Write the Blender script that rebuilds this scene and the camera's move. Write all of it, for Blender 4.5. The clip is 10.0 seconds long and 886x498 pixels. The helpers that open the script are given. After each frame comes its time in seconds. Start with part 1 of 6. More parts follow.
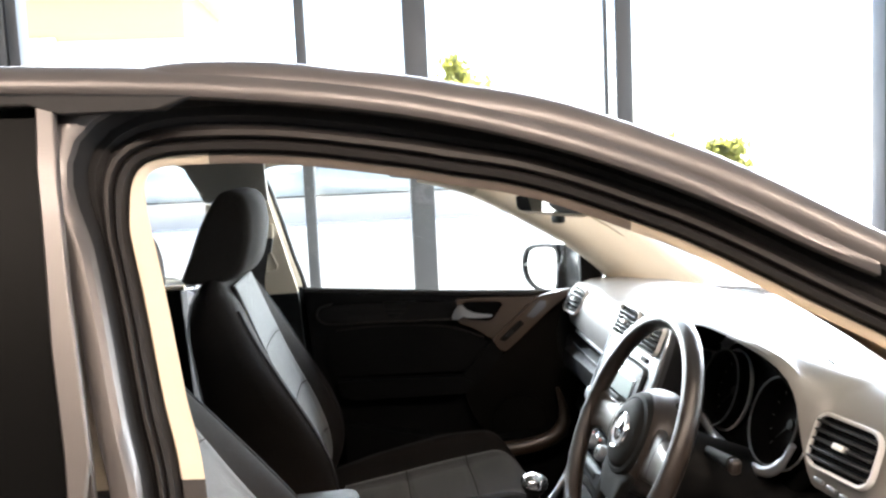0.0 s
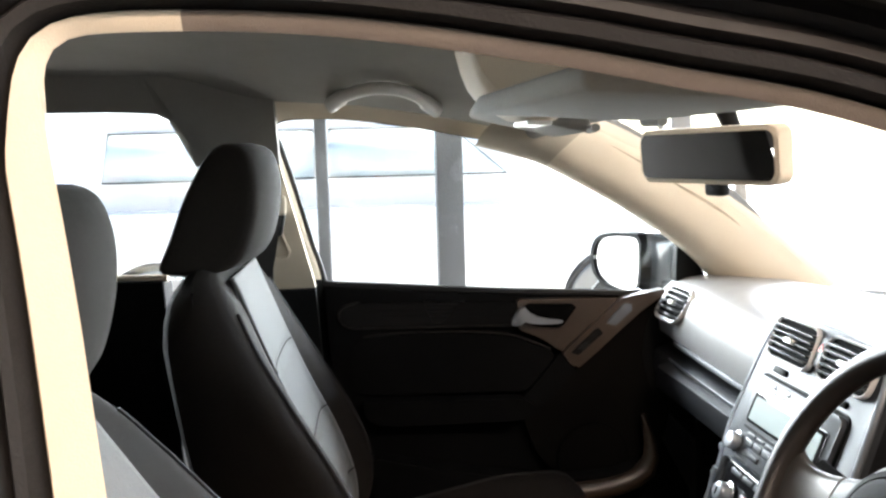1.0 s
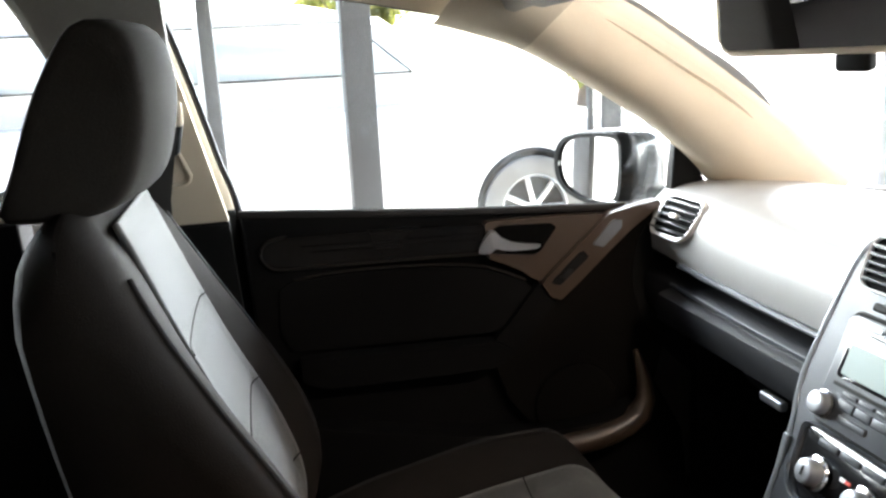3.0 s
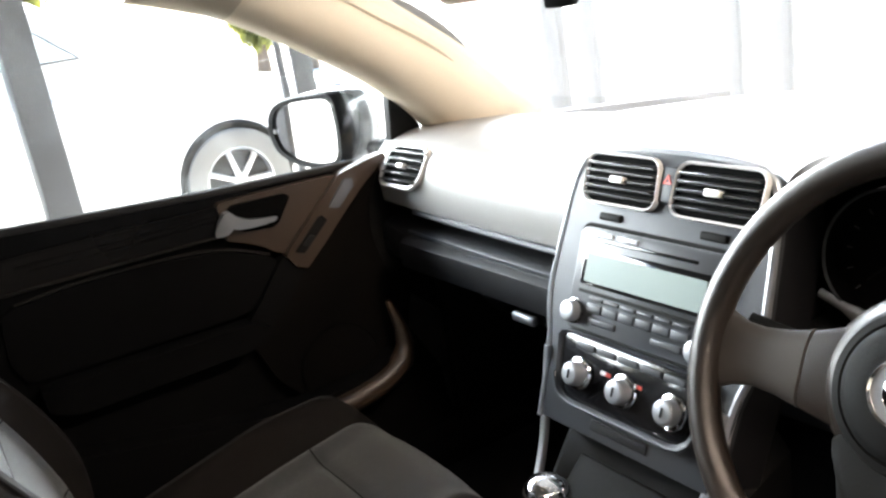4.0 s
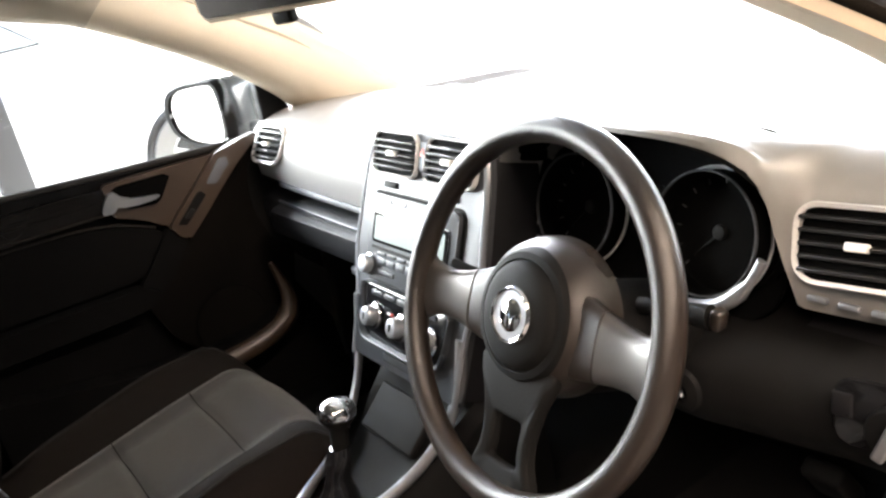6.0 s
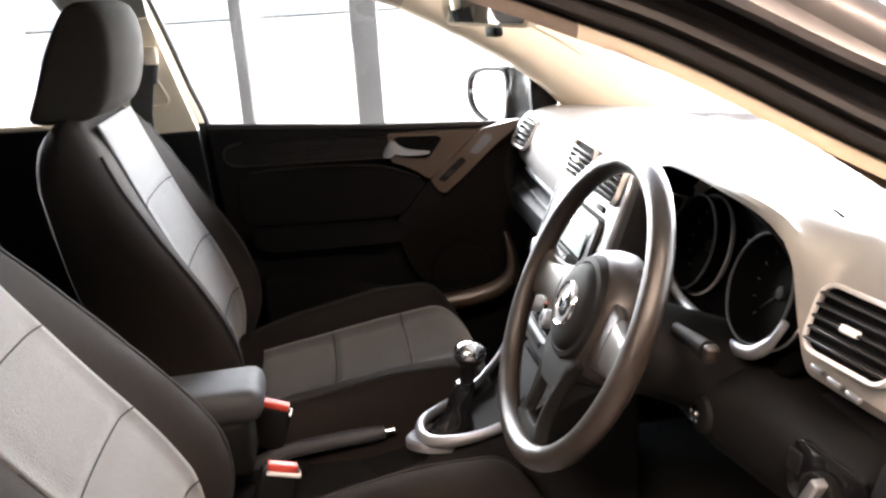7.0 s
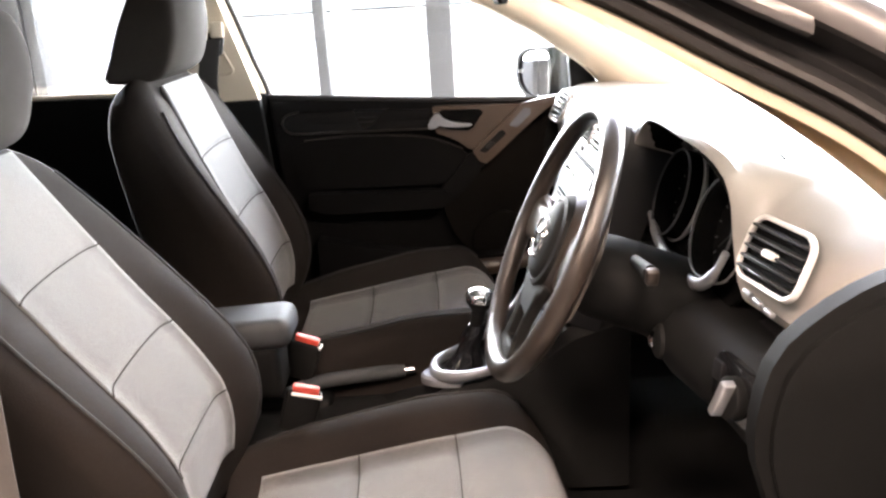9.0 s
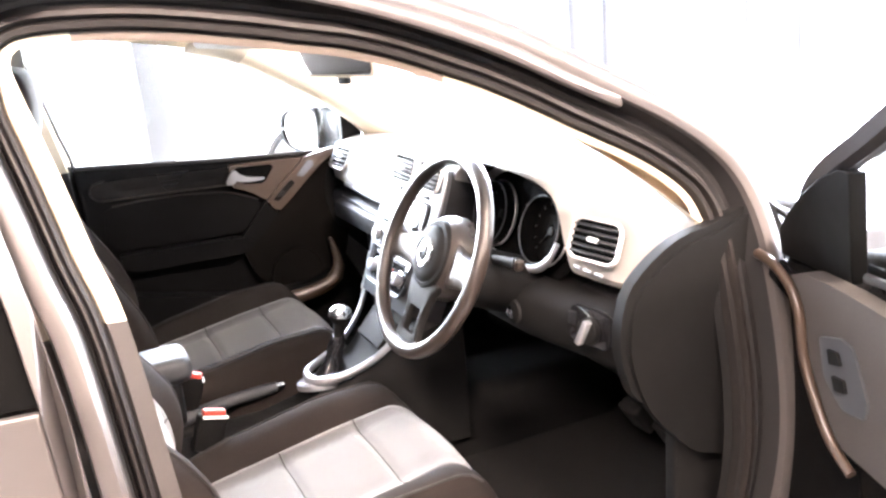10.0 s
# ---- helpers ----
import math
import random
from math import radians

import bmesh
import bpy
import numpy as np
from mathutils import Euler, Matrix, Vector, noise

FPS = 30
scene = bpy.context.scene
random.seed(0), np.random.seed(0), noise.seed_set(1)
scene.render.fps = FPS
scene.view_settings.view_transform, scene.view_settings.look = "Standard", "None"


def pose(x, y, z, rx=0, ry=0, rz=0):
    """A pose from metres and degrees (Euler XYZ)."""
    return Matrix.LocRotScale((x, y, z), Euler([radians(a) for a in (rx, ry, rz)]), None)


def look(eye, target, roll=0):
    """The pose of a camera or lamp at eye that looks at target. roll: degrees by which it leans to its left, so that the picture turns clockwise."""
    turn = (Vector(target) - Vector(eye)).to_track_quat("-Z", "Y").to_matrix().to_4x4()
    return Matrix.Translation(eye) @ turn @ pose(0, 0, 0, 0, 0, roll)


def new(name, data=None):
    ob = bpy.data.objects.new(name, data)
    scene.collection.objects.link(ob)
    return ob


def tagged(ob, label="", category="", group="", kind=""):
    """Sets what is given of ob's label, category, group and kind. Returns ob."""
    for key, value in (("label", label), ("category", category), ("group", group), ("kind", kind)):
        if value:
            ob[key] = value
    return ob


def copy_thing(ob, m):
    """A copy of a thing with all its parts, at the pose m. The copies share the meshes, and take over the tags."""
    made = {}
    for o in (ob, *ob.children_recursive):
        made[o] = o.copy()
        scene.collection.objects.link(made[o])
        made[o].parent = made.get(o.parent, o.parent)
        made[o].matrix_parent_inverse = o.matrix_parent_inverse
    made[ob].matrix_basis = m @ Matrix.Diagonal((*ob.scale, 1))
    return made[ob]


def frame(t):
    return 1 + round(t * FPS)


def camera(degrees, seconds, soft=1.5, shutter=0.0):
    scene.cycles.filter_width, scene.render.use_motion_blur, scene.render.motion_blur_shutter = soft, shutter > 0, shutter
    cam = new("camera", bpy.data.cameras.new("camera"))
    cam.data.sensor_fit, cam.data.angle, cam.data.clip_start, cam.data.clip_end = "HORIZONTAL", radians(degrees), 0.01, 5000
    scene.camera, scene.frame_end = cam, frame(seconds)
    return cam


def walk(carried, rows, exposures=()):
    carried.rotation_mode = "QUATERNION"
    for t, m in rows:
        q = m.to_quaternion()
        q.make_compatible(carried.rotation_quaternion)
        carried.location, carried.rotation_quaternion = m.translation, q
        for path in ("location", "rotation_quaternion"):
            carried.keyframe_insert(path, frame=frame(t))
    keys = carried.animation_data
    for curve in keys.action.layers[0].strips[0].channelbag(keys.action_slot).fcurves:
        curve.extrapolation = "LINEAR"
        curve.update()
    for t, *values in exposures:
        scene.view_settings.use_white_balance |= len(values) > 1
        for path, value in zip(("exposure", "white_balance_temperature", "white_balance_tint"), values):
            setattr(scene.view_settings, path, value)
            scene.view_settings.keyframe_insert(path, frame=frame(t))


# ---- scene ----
cam = camera(54.8, 10.0, soft=2.5)
PATH = [
    (0, (0.006, -1.523, 1.309), (0.179, 0.459, 1.107), -2.7),
    (0.5, (-0.057, -1.277, 1.286), (0.143, 0.7, 1.066), -1.6),
    (1, (-0.07, -1.023, 1.251), (0.101, 0.957, 1.029), -1.5),
    (1.5, (-0.066, -0.827, 1.221), (0.044, 1.154, 0.97), -0.8),
    (2, (-0.067, -0.737, 1.206), (0.0, 1.235, 0.883), -0.3),
    (3.5, (-0.164, -0.63, 1.233), (0.548, 1.162, 0.7), -6.1),
    (4, (-0.173, -0.626, 1.233), (0.824, 1.002, 0.633), -9.2),
    (4.5, (-0.17, -0.661, 1.243), (0.985, 0.844, 0.61), -10.5),
    (5, (-0.155, -0.723, 1.251), (1.04, 0.742, 0.602), -11.6),
    (5.5, (-0.116, -0.802, 1.247), (1.02, 0.694, 0.56), -13.5),
    (7, (0.113, -1.231, 1.27), (0.335, 0.665, 0.673), -3.6),
    (7.5, (0.192, -1.298, 1.268), (0.084, 0.627, 0.736), -3.5),
    (8, (0.217, -1.312, 1.275), (0.019, 0.62, 0.794), -3.0),
    (8.5, (0.225, -1.329, 1.266), (0.071, 0.599, 0.755), -3.2),
    (9, (0.229, -1.39, 1.222), (0.231, 0.523, 0.639), -3.6),
    (9.5, (0.104, -1.503, 1.243), (0.479, 0.371, 0.655), -4.6),
    (10, (-0.214, -1.685, 1.327), (0.576, 0.069, 0.781), -4.6),
]
walk(cam, [(t, look(eye, target, roll)) for t, eye, target, roll in PATH], [(0, 3.34, 6550, 11), (2.0, 3.40, 6700, 11), (5.5, 3.75, 6850, 12), (7.0, 3.95, 7050, 18), (8.0, 4.22, 7050, 18), (9.0, 4.36, 6950, 18), (9.5, 4.66, 6750, 19), (10.0, 5.40, 6500, 19)])

# ---- world and large lights ----
world = bpy.data.worlds.new("world")
scene.world = world
world.use_nodes = True
wn = world.node_tree
sky = wn.nodes.new("ShaderNodeTexSky")
sky.sky_type, sky.sun_disc = 'NISHITA', False
sky.sun_elevation, sky.sun_rotation = radians(66), radians(27)
wn.links.new(sky.outputs[0], wn.nodes["Background"].inputs[0])
wn.nodes["Background"].inputs[1].default_value = 0.15

sun = new("sun", bpy.data.lights.new("sun", 'SUN'))
sun.data.energy, sun.data.angle, sun.data.color = 5.0, radians(0.6), (1.0, 0.95, 0.88)
sun.matrix_world = look((2.8, 5.6, 14), (0, 0, 0))


def area(name, eye, target, sx, sy, watts, colour):
    ob = new(name, bpy.data.lights.new(name, 'AREA'))
    ob.data.shape, ob.data.size, ob.data.size_y = 'RECTANGLE', sx, sy
    ob.data.energy, ob.data.color = watts, colour
    ob.matrix_world = look(eye, target)
    return ob


# the daylight of the long glass wall and of the glass front
area("daylight_side", (1.6, 2.50, 1.65), (1.6, 0, 1.65), 9.0, 1.5, 240, (0.88, 0.94, 1.0))
area("daylight_front", (9.35, -1.5, 1.65), (0, -1.5, 1.1), 8.0, 2.8, 105, (0.92, 0.96, 1.0))

# warm ceiling lights on the driver's side
for lx in (-1.6, 0.4, 2.4):
    area("ceiling_lamp", (lx, -2.5, 3.17), (lx, -2.5, 0), 1.2, 0.30, 6.5, (1.0, 0.86, 0.76))

# ---- materials ----
def material(name, colour, rough=0.5, metal=0.0, grain=0.0, scale=60.0, bump=0.0, bump_scale=400.0, spec=0.5, coat=0.0, second=None, stain=0.0):
    m = bpy.data.materials.new(name)
    m.use_nodes = True
    nt = m.node_tree
    b = nt.nodes["Principled BSDF"]
    b.inputs["Base Color"].default_value = (*colour, 1)
    b.inputs["Roughness"].default_value = rough
    b.inputs["Metallic"].default_value = metal
    b.inputs["Specular IOR Level"].default_value = spec
    b.inputs["Coat Weight"].default_value = coat
    b.inputs["Coat Roughness"].default_value = 0.08
    co = nt.nodes.new("ShaderNodeTexCoord")
    if grain or stain:
        a = nt.nodes.new("ShaderNodeTexNoise")
        a.inputs["Scale"].default_value, a.inputs["Detail"].default_value = scale, 5.0
        c = nt.nodes.new("ShaderNodeTexNoise")
        c.inputs["Scale"].default_value, c.inputs["Detail"].default_value = scale / 14, 3.0
        nt.links.new(co.outputs["Object"], a.inputs["Vector"])
        nt.links.new(co.outputs["Object"], c.inputs["Vector"])
        mix = nt.nodes.new("ShaderNodeMix")
        mix.data_type = 'RGBA'
        two = second or tuple(v * (1 - grain) for v in colour)
        mix.inputs["A"].default_value, mix.inputs["B"].default_value = (*colour, 1), (*two, 1)
        nt.links.new(a.outputs["Fac"], mix.inputs["Factor"])
        mix2 = nt.nodes.new("ShaderNodeMix")
        mix2.data_type, mix2.blend_type = 'RGBA', 'MULTIPLY'
        ramp = nt.nodes.new("ShaderNodeMapRange")
        ramp.inputs["From Min"].default_value, ramp.inputs["From Max"].default_value = 0.35, 0.7
        ramp.inputs["To Min"].default_value, ramp.inputs["To Max"].default_value = 0.0, max(stain, grain * 0.4)
        nt.links.new(c.outputs["Fac"], ramp.inputs["Value"])
        nt.links.new(ramp.outputs[0], mix2.inputs["Factor"])
        nt.links.new(mix.outputs["Result"], mix2.inputs["A"])
        mix2.inputs["B"].default_value = (0.6, 0.58, 0.55, 1)
        nt.links.new(mix2.outputs["Result"], b.inputs["Base Color"])
        rr = nt.nodes.new("ShaderNodeMapRange")
        rr.inputs["To Min"].default_value, rr.inputs["To Max"].default_value = max(rough - 0.08, 0.02), min(rough + 0.08, 1)
        nt.links.new(c.outputs["Fac"], rr.inputs["Value"])
        nt.links.new(rr.outputs[0], b.inputs["Roughness"])
    if bump:
        n = nt.nodes.new("ShaderNodeTexNoise")
        n.inputs["Scale"].default_value, n.inputs["Detail"].default_value = bump_scale, 3.0
        nt.links.new(co.outputs["Object"], n.inputs["Vector"])
        bu = nt.nodes.new("ShaderNodeBump")
        bu.inputs["Strength"].default_value, bu.inputs["Distance"].default_value = bump, 0.002
        nt.links.new(n.outputs["Fac"], bu.inputs["Height"])
        nt.links.new(bu.outputs[0], b.inputs["Normal"])
    return m


def woven(name, colour, second, rough=0.9):
    """Seat cloth: a fine weave of two yarns, with soft wear."""
    m = material(name, colour, rough, grain=0.2, scale=90, second=second, spec=0.15)
    nt = m.node_tree
    b = nt.nodes["Principled BSDF"]
    b.inputs["Sheen Weight"].default_value = 0.25
    co = nt.nodes.new("ShaderNodeTexCoord")
    va = nt.nodes.new("ShaderNodeTexVoronoi")
    va.inputs["Scale"].default_value = 620
    nt.links.new(co.outputs["Object"], va.inputs["Vector"])
    bu = nt.nodes.new("ShaderNodeBump")
    bu.inputs["Strength"].default_value, bu.inputs["Distance"].default_value = 0.5, 0.0015
    nt.links.new(va.outputs["Distance"], bu.inputs["Height"])
    nt.links.new(bu.outputs[0], b.inputs["Normal"])
    return m


def clear_glass(name, tint, gloss=0.02, veil=0.0):
    """A single sheet: light passes straight through, the rest mirrors more at a grazing view."""
    m = bpy.data.materials.new(name)
    m.use_nodes = True
    nt = m.node_tree
    out = nt.nodes["Material Output"]
    nt.nodes.remove(nt.nodes["Principled BSDF"])
    t, g, x, f, p, q = (nt.nodes.new(k) for k in ("ShaderNodeBsdfTransparent", "ShaderNodeBsdfGlossy", "ShaderNodeMixShader", "ShaderNodeLayerWeight", "ShaderNodeMath", "ShaderNodeMapRange"))
    t.inputs[0].default_value = (*tint, 1)
    g.inputs["Roughness"].default_value = gloss
    p.operation, p.inputs[1].default_value = 'POWER', 5.0
    q.inputs["To Min"].default_value, q.inputs["To Max"].default_value = 0.05, 0.85
    nt.links.new(f.outputs["Facing"], p.inputs[0])
    nt.links.new(p.outputs[0], q.inputs["Value"])
    nt.links.new(q.outputs[0], x.inputs[0])
    nt.links.new(t.outputs[0], x.inputs[1])
    nt.links.new(g.outputs[0], x.inputs[2])
    nt.links.new(x.outputs[0], out.inputs[0])
    # a translucent share imitates veiling glare in the glass
    if veil:
        d, y = nt.nodes.new("ShaderNodeBsdfTranslucent"), nt.nodes.new("ShaderNodeMixShader")
        d.inputs[0].default_value = (0.85, 0.85, 0.83, 1)
        n, r = nt.nodes.new("ShaderNodeTexNoise"), nt.nodes.new("ShaderNodeMapRange")
        n.inputs["Scale"].default_value = 6.0
        r.inputs["To Min"].default_value, r.inputs["To Max"].default_value = veil * 0.7, veil * 1.3
        nt.links.new(n.outputs["Fac"], r.inputs["Value"])
        nt.links.new(r.outputs[0], y.inputs[0])
        nt.links.new(x.outputs[0], y.inputs[1])
        nt.links.new(d.outputs[0], y.inputs[2])
        nt.links.new(y.outputs[0], out.inputs[0])
    return m


PAINT = material("warm_grey_metallic_paint", (0.105, 0.095, 0.092), 0.40, 0.5, coat=0.08)
DOORFRAME = material("dark_grey_door_frame_paint", (0.022, 0.020, 0.021), 0.45, 0.2, grain=0.15, scale=300, spec=0.3)
RUBBER = material("black_rubber", (0.018, 0.017, 0.017), 0.55, grain=0.3, scale=200, bump=0.15, spec=0.2)
SEAL = material("ribbed_brown_black_seal", (0.012, 0.0105, 0.010), 0.6, grain=0.3, scale=260, bump=0.25, spec=0.2)
FLANGE = material("dark_painted_flange", (0.016, 0.0135, 0.0125), 0.5, 0.1, grain=0.2, scale=300, spec=0.2)
GREYTRIM = material("taupe_grey_pillar_plastic", (0.052, 0.048, 0.046), 0.9, grain=0.15, scale=320, bump=0.2, bump_scale=900, spec=0.08)
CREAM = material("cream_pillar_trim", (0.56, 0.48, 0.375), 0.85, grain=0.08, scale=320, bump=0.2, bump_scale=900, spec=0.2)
# cream darkened to imitate light falling off along the roof rail
SHADEDTRIM = material("shade_toned_rail_trim", (0.36, 0.31, 0.245), 0.8, grain=0.12, scale=320, bump=0.2, bump_scale=900, spec=0.2)
# driver's rail tone, darkened further for shade under the roof edge
RAILTRIM = material("shade_toned_rail_cloth", (0.16, 0.13, 0.11), 0.85, grain=0.15, scale=320, bump=0.25, bump_scale=900, spec=0.2)
HEADLINER = material("pale_grey_headliner_cloth", (0.25, 0.24, 0.22), 0.95, grain=0.18, scale=380, bump=0.35, bump_scale=900, spec=0.2)
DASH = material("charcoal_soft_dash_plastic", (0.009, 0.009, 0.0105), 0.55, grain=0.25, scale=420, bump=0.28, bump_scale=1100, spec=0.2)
# pad grey is raised to imitate window sheen on dark plastic
DASHTOP = material("sheen_paled_dash_upper_pad", (0.24, 0.228, 0.218), 0.38, grain=0.1, scale=420, bump=0.12, bump_scale=1100, spec=0.6)
BLACK = material("black_plastic", (0.006, 0.006, 0.006), 0.7, grain=0.25, scale=300, bump=0.12, spec=0.12)
VOID = material("dead_black_plastic", (0.0018, 0.0018, 0.0018), 0.85, spec=0.04)
GLOSSY = material("gloss_black_trim", (0.008, 0.008, 0.009), 0.12, grain=0.1, scale=60)
TINTED = material("near_black_tinted_glass", (0.003, 0.003, 0.003), 0.35, spec=0.03)
# car paint darkened and blued to imitate the housing's shaded side
HOUSING = material("shade_toned_mirror_paint", (0.045, 0.050, 0.056), 0.25, 0.3, coat=0.6, grain=0.08, scale=300)
SATIN = material("satin_silver_trim", (0.36, 0.37, 0.39), 0.36, 0.75, grain=0.1, scale=260)
STACK = material("grey_console_plastic", (0.050, 0.053, 0.059), 0.42, 0.1, grain=0.15, scale=420, spec=0.3)
CHROME = material("chrome", (0.75, 0.75, 0.76), 0.08, 1.0, grain=0.05, scale=80)
BRIGHT = material("bright_vent_surround", (0.60, 0.59, 0.58), 0.32, 0.0, grain=0.06, scale=200)
CLOTH = woven("light_grey_seat_cloth", (0.080, 0.078, 0.076), (0.060, 0.0585, 0.057))
BOLSTER = material("charcoal_seat_bolster", (0.017, 0.0138, 0.0124), 0.92, grain=0.3, scale=300, bump=0.3, bump_scale=700, spec=0.09)
HEADREST = material("charcoal_headrest_cloth", (0.024, 0.021, 0.019), 0.92, grain=0.3, scale=300, bump=0.3, bump_scale=700, spec=0.06)
PIPING = material("dark_grey_piping", (0.030, 0.029, 0.029), 0.7, grain=0.1, scale=200, spec=0.06)
CARPET = material("black_carpet", (0.012, 0.012, 0.012), 1.0, grain=0.5, scale=500, bump=0.8, bump_scale=900, spec=0.1)
DOORCARD = material("black_grained_door_card", (0.0042, 0.0041, 0.0043), 0.8, grain=0.3, scale=380, bump=0.3, bump_scale=1000, spec=0.07)
INSET = material("ribbed_gloss_black_inset", (0.004, 0.0038, 0.0038), 0.26, grain=0.1, scale=60, spec=0.14)
CAP = material("pale_blue_grey_gloss_cap", (0.16, 0.17, 0.19), 0.18, 0.4, grain=0.05, scale=80)
BROWNCARD = material("dark_brown_grained_card", (0.0048, 0.0040, 0.0034), 0.8, grain=0.3, scale=380, bump=0.3, bump_scale=1000, spec=0.06)
BROWNTRIM = material("dark_brown_grey_door_trim", (0.045, 0.030, 0.021), 0.36, grain=0.2, scale=2400)
RIM = material("worn_steering_wheel_polyurethane", (0.023, 0.0175, 0.0145), 0.30, grain=0.3, scale=160, bump=0.25, bump_scale=900, stain=0.3)
SCREEN = material("grey_green_display", (0.20, 0.245, 0.235), 0.45, grain=0.06, scale=30, spec=0.2)
RED = material("red_plastic", (0.55, 0.06, 0.04), 0.4, grain=0.1, scale=80)
WHITE = material("white_plastic", (0.75, 0.74, 0.72), 0.4, grain=0.05, scale=80)
ARMREST = material("blue_grey_armrest_vinyl", (0.032, 0.035, 0.039), 0.65, grain=0.2, scale=300, bump=0.3, bump_scale=800, spec=0.4)
BELT = material("grey_belt_webbing", (0.035, 0.033, 0.032), 0.7, grain=0.3, scale=500, bump=0.4, bump_scale=900, spec=0.2)
MIRROR = material("mirror_glass", (0.86, 0.87, 0.88), 0.015, 1.0)
SPOKE = material("satin_grey_spoke_cover", (0.080, 0.073, 0.068), 0.36, 0.5, grain=0.1, scale=300)
# windscreen carries a pale veil that stands for glare
SCREENGLASS = clear_glass("glare_veiled_windscreen_glass", (0.93, 0.95, 0.94), veil=0.04)
GLASS = clear_glass("car_glass", (0.93, 0.95, 0.94))
PANE = clear_glass("wall_glass", (0.96, 0.97, 0.97))
DARKGLASS = clear_glass("privacy_glass", (0.10, 0.10, 0.11), 0.03)
MULLION = material("dark_grey_aluminium", (0.085, 0.09, 0.098), 0.45, 0.3, grain=0.12, scale=90)
PLASTER = material("white_plaster", (0.70, 0.68, 0.64), 0.9, grain=0.06, scale=30, bump=0.1, bump_scale=120)
PAVING = material("pale_concrete_forecourt", (0.58, 0.56, 0.52), 0.85, grain=0.2, scale=9, stain=0.3, bump=0.3, bump_scale=80)
WHITEPAINT = material("white_car_paint", (0.82, 0.82, 0.82), 0.25, coat=0.8, grain=0.03, scale=200)

DARKPAINT = material("dark_blue_car_paint", (0.012, 0.014, 0.020), 0.3, 0.1, coat=0.15, grain=0.1, scale=300, spec=0.2)
# dusty rubber, its grey raised further to imitate glaring sunlight
TYRE = material("sun_paled_dusty_tyre_rubber", (0.22, 0.22, 0.22), 0.85, grain=0.3, scale=90, bump=0.3, bump_scale=150)
ALLOY = material("silver_alloy", (0.68, 0.69, 0.71), 0.3, 0.8, grain=0.06, scale=120)
OCHRE = material("ochre_render", (0.50, 0.33, 0.14), 0.9, grain=0.12, scale=12, bump=0.2, bump_scale=60)
YELLOW = material("yellow_plastic", (0.80, 0.62, 0.06), 0.45, grain=0.08, scale=50)
LEAF = material("leaf_yellow_green", (0.12, 0.13, 0.03), 0.7, grain=0.4, scale=9)
_t, _m = LEAF.node_tree.nodes.new("ShaderNodeBsdfTranslucent"), LEAF.node_tree.nodes.new("ShaderNodeMixShader")
_t.inputs[0].default_value, _m.inputs[0].default_value = (0.30, 0.30, 0.07, 1), 0.6
LEAF.node_tree.links.new(LEAF.node_tree.nodes["Principled BSDF"].outputs[0], _m.inputs[1])
LEAF.node_tree.links.new(_t.outputs[0], _m.inputs[2])
LEAF.node_tree.links.new(_m.outputs[0], LEAF.node_tree.nodes["Material Output"].inputs[0])
TUBE = bpy.data.materials.new("warm_white_diffuser")
TUBE.use_nodes = True
TUBE.node_tree.nodes["Principled BSDF"].inputs["Emission Color"].default_value = (1.0, 0.80, 0.62, 1)
TUBE.node_tree.nodes["Principled BSDF"].inputs["Emission Strength"].default_value = 6.0

# ---- mesh helpers ----
def part(name, bm, mat, parent=None, label="", smooth=True):
    """Links a bmesh as one mesh object under a thing or a part."""
    bmesh.ops.recalc_face_normals(bm, faces=bm.faces)
    me = bpy.data.meshes.new(name)
    bm.to_mesh(me)
    bm.free()
    me.materials.append(mat)
    if smooth:
        me.polygons.foreach_set("use_smooth", [True] * len(me.polygons))
        me.set_sharp_from_angle(angle=radians(38))
    ob = new(name, me)
    if parent is not None:
        ob.parent = parent
    if label:
        ob["label"] = label
    return ob


def thing(name, label, category, group="", kind="", m=None):
    ob = new(name)
    if m is not None:
        ob.matrix_basis = m
    return tagged(ob, label, category, group, kind)


def thick(ob, t, offset=0.0, bevel=0.0):
    s = ob.modifiers.new("solid", 'SOLIDIFY')
    s.thickness, s.offset = t, offset
    if bevel:
        b = ob.modifiers.new("soft", 'BEVEL')
        b.width, b.segments, b.limit_method, b.angle_limit = bevel, 3, 'ANGLE', radians(50)
    return ob


def rbox(sx, sy, sz, r=0.0, m=None, seg=3, taper=None):
    """A box with rounded edges; taper: shrink of its top in x and y."""
    bm = bmesh.new()
    bmesh.ops.create_cube(bm, size=1.0)
    for v in bm.verts:
        k = taper if taper and v.co.z > 0 else (1, 1)
        v.co = Vector((v.co.x * sx * k[0], v.co.y * sy * k[1], v.co.z * sz))
    if r:
        bmesh.ops.bevel(bm, geom=bm.edges[:] + bm.verts[:], offset=min(r, 0.49 * min(sx, sy, sz)), segments=seg, profile=0.5, affect='EDGES')
    if m is not None:
        bm.transform(m)
    return bm


def disc(r, h, m=None, n=32, bevel=0.0, r2=None):
    """An upright cylinder from z = 0 to h."""
    bm = bmesh.new()
    bmesh.ops.create_cone(bm, cap_ends=True, segments=n, radius1=r, radius2=r if r2 is None else r2, depth=h, matrix=Matrix.Translation((0, 0, h / 2)))
    if bevel:
        rim = [e for e in bm.edges if len(e.link_faces) == 2 and any(len(f.verts) > 4 for f in e.link_faces)]
        bmesh.ops.bevel(bm, geom=rim, offset=bevel, segments=3, profile=0.5, affect='EDGES')
    if m is not None:
        bm.transform(m)
    return bm


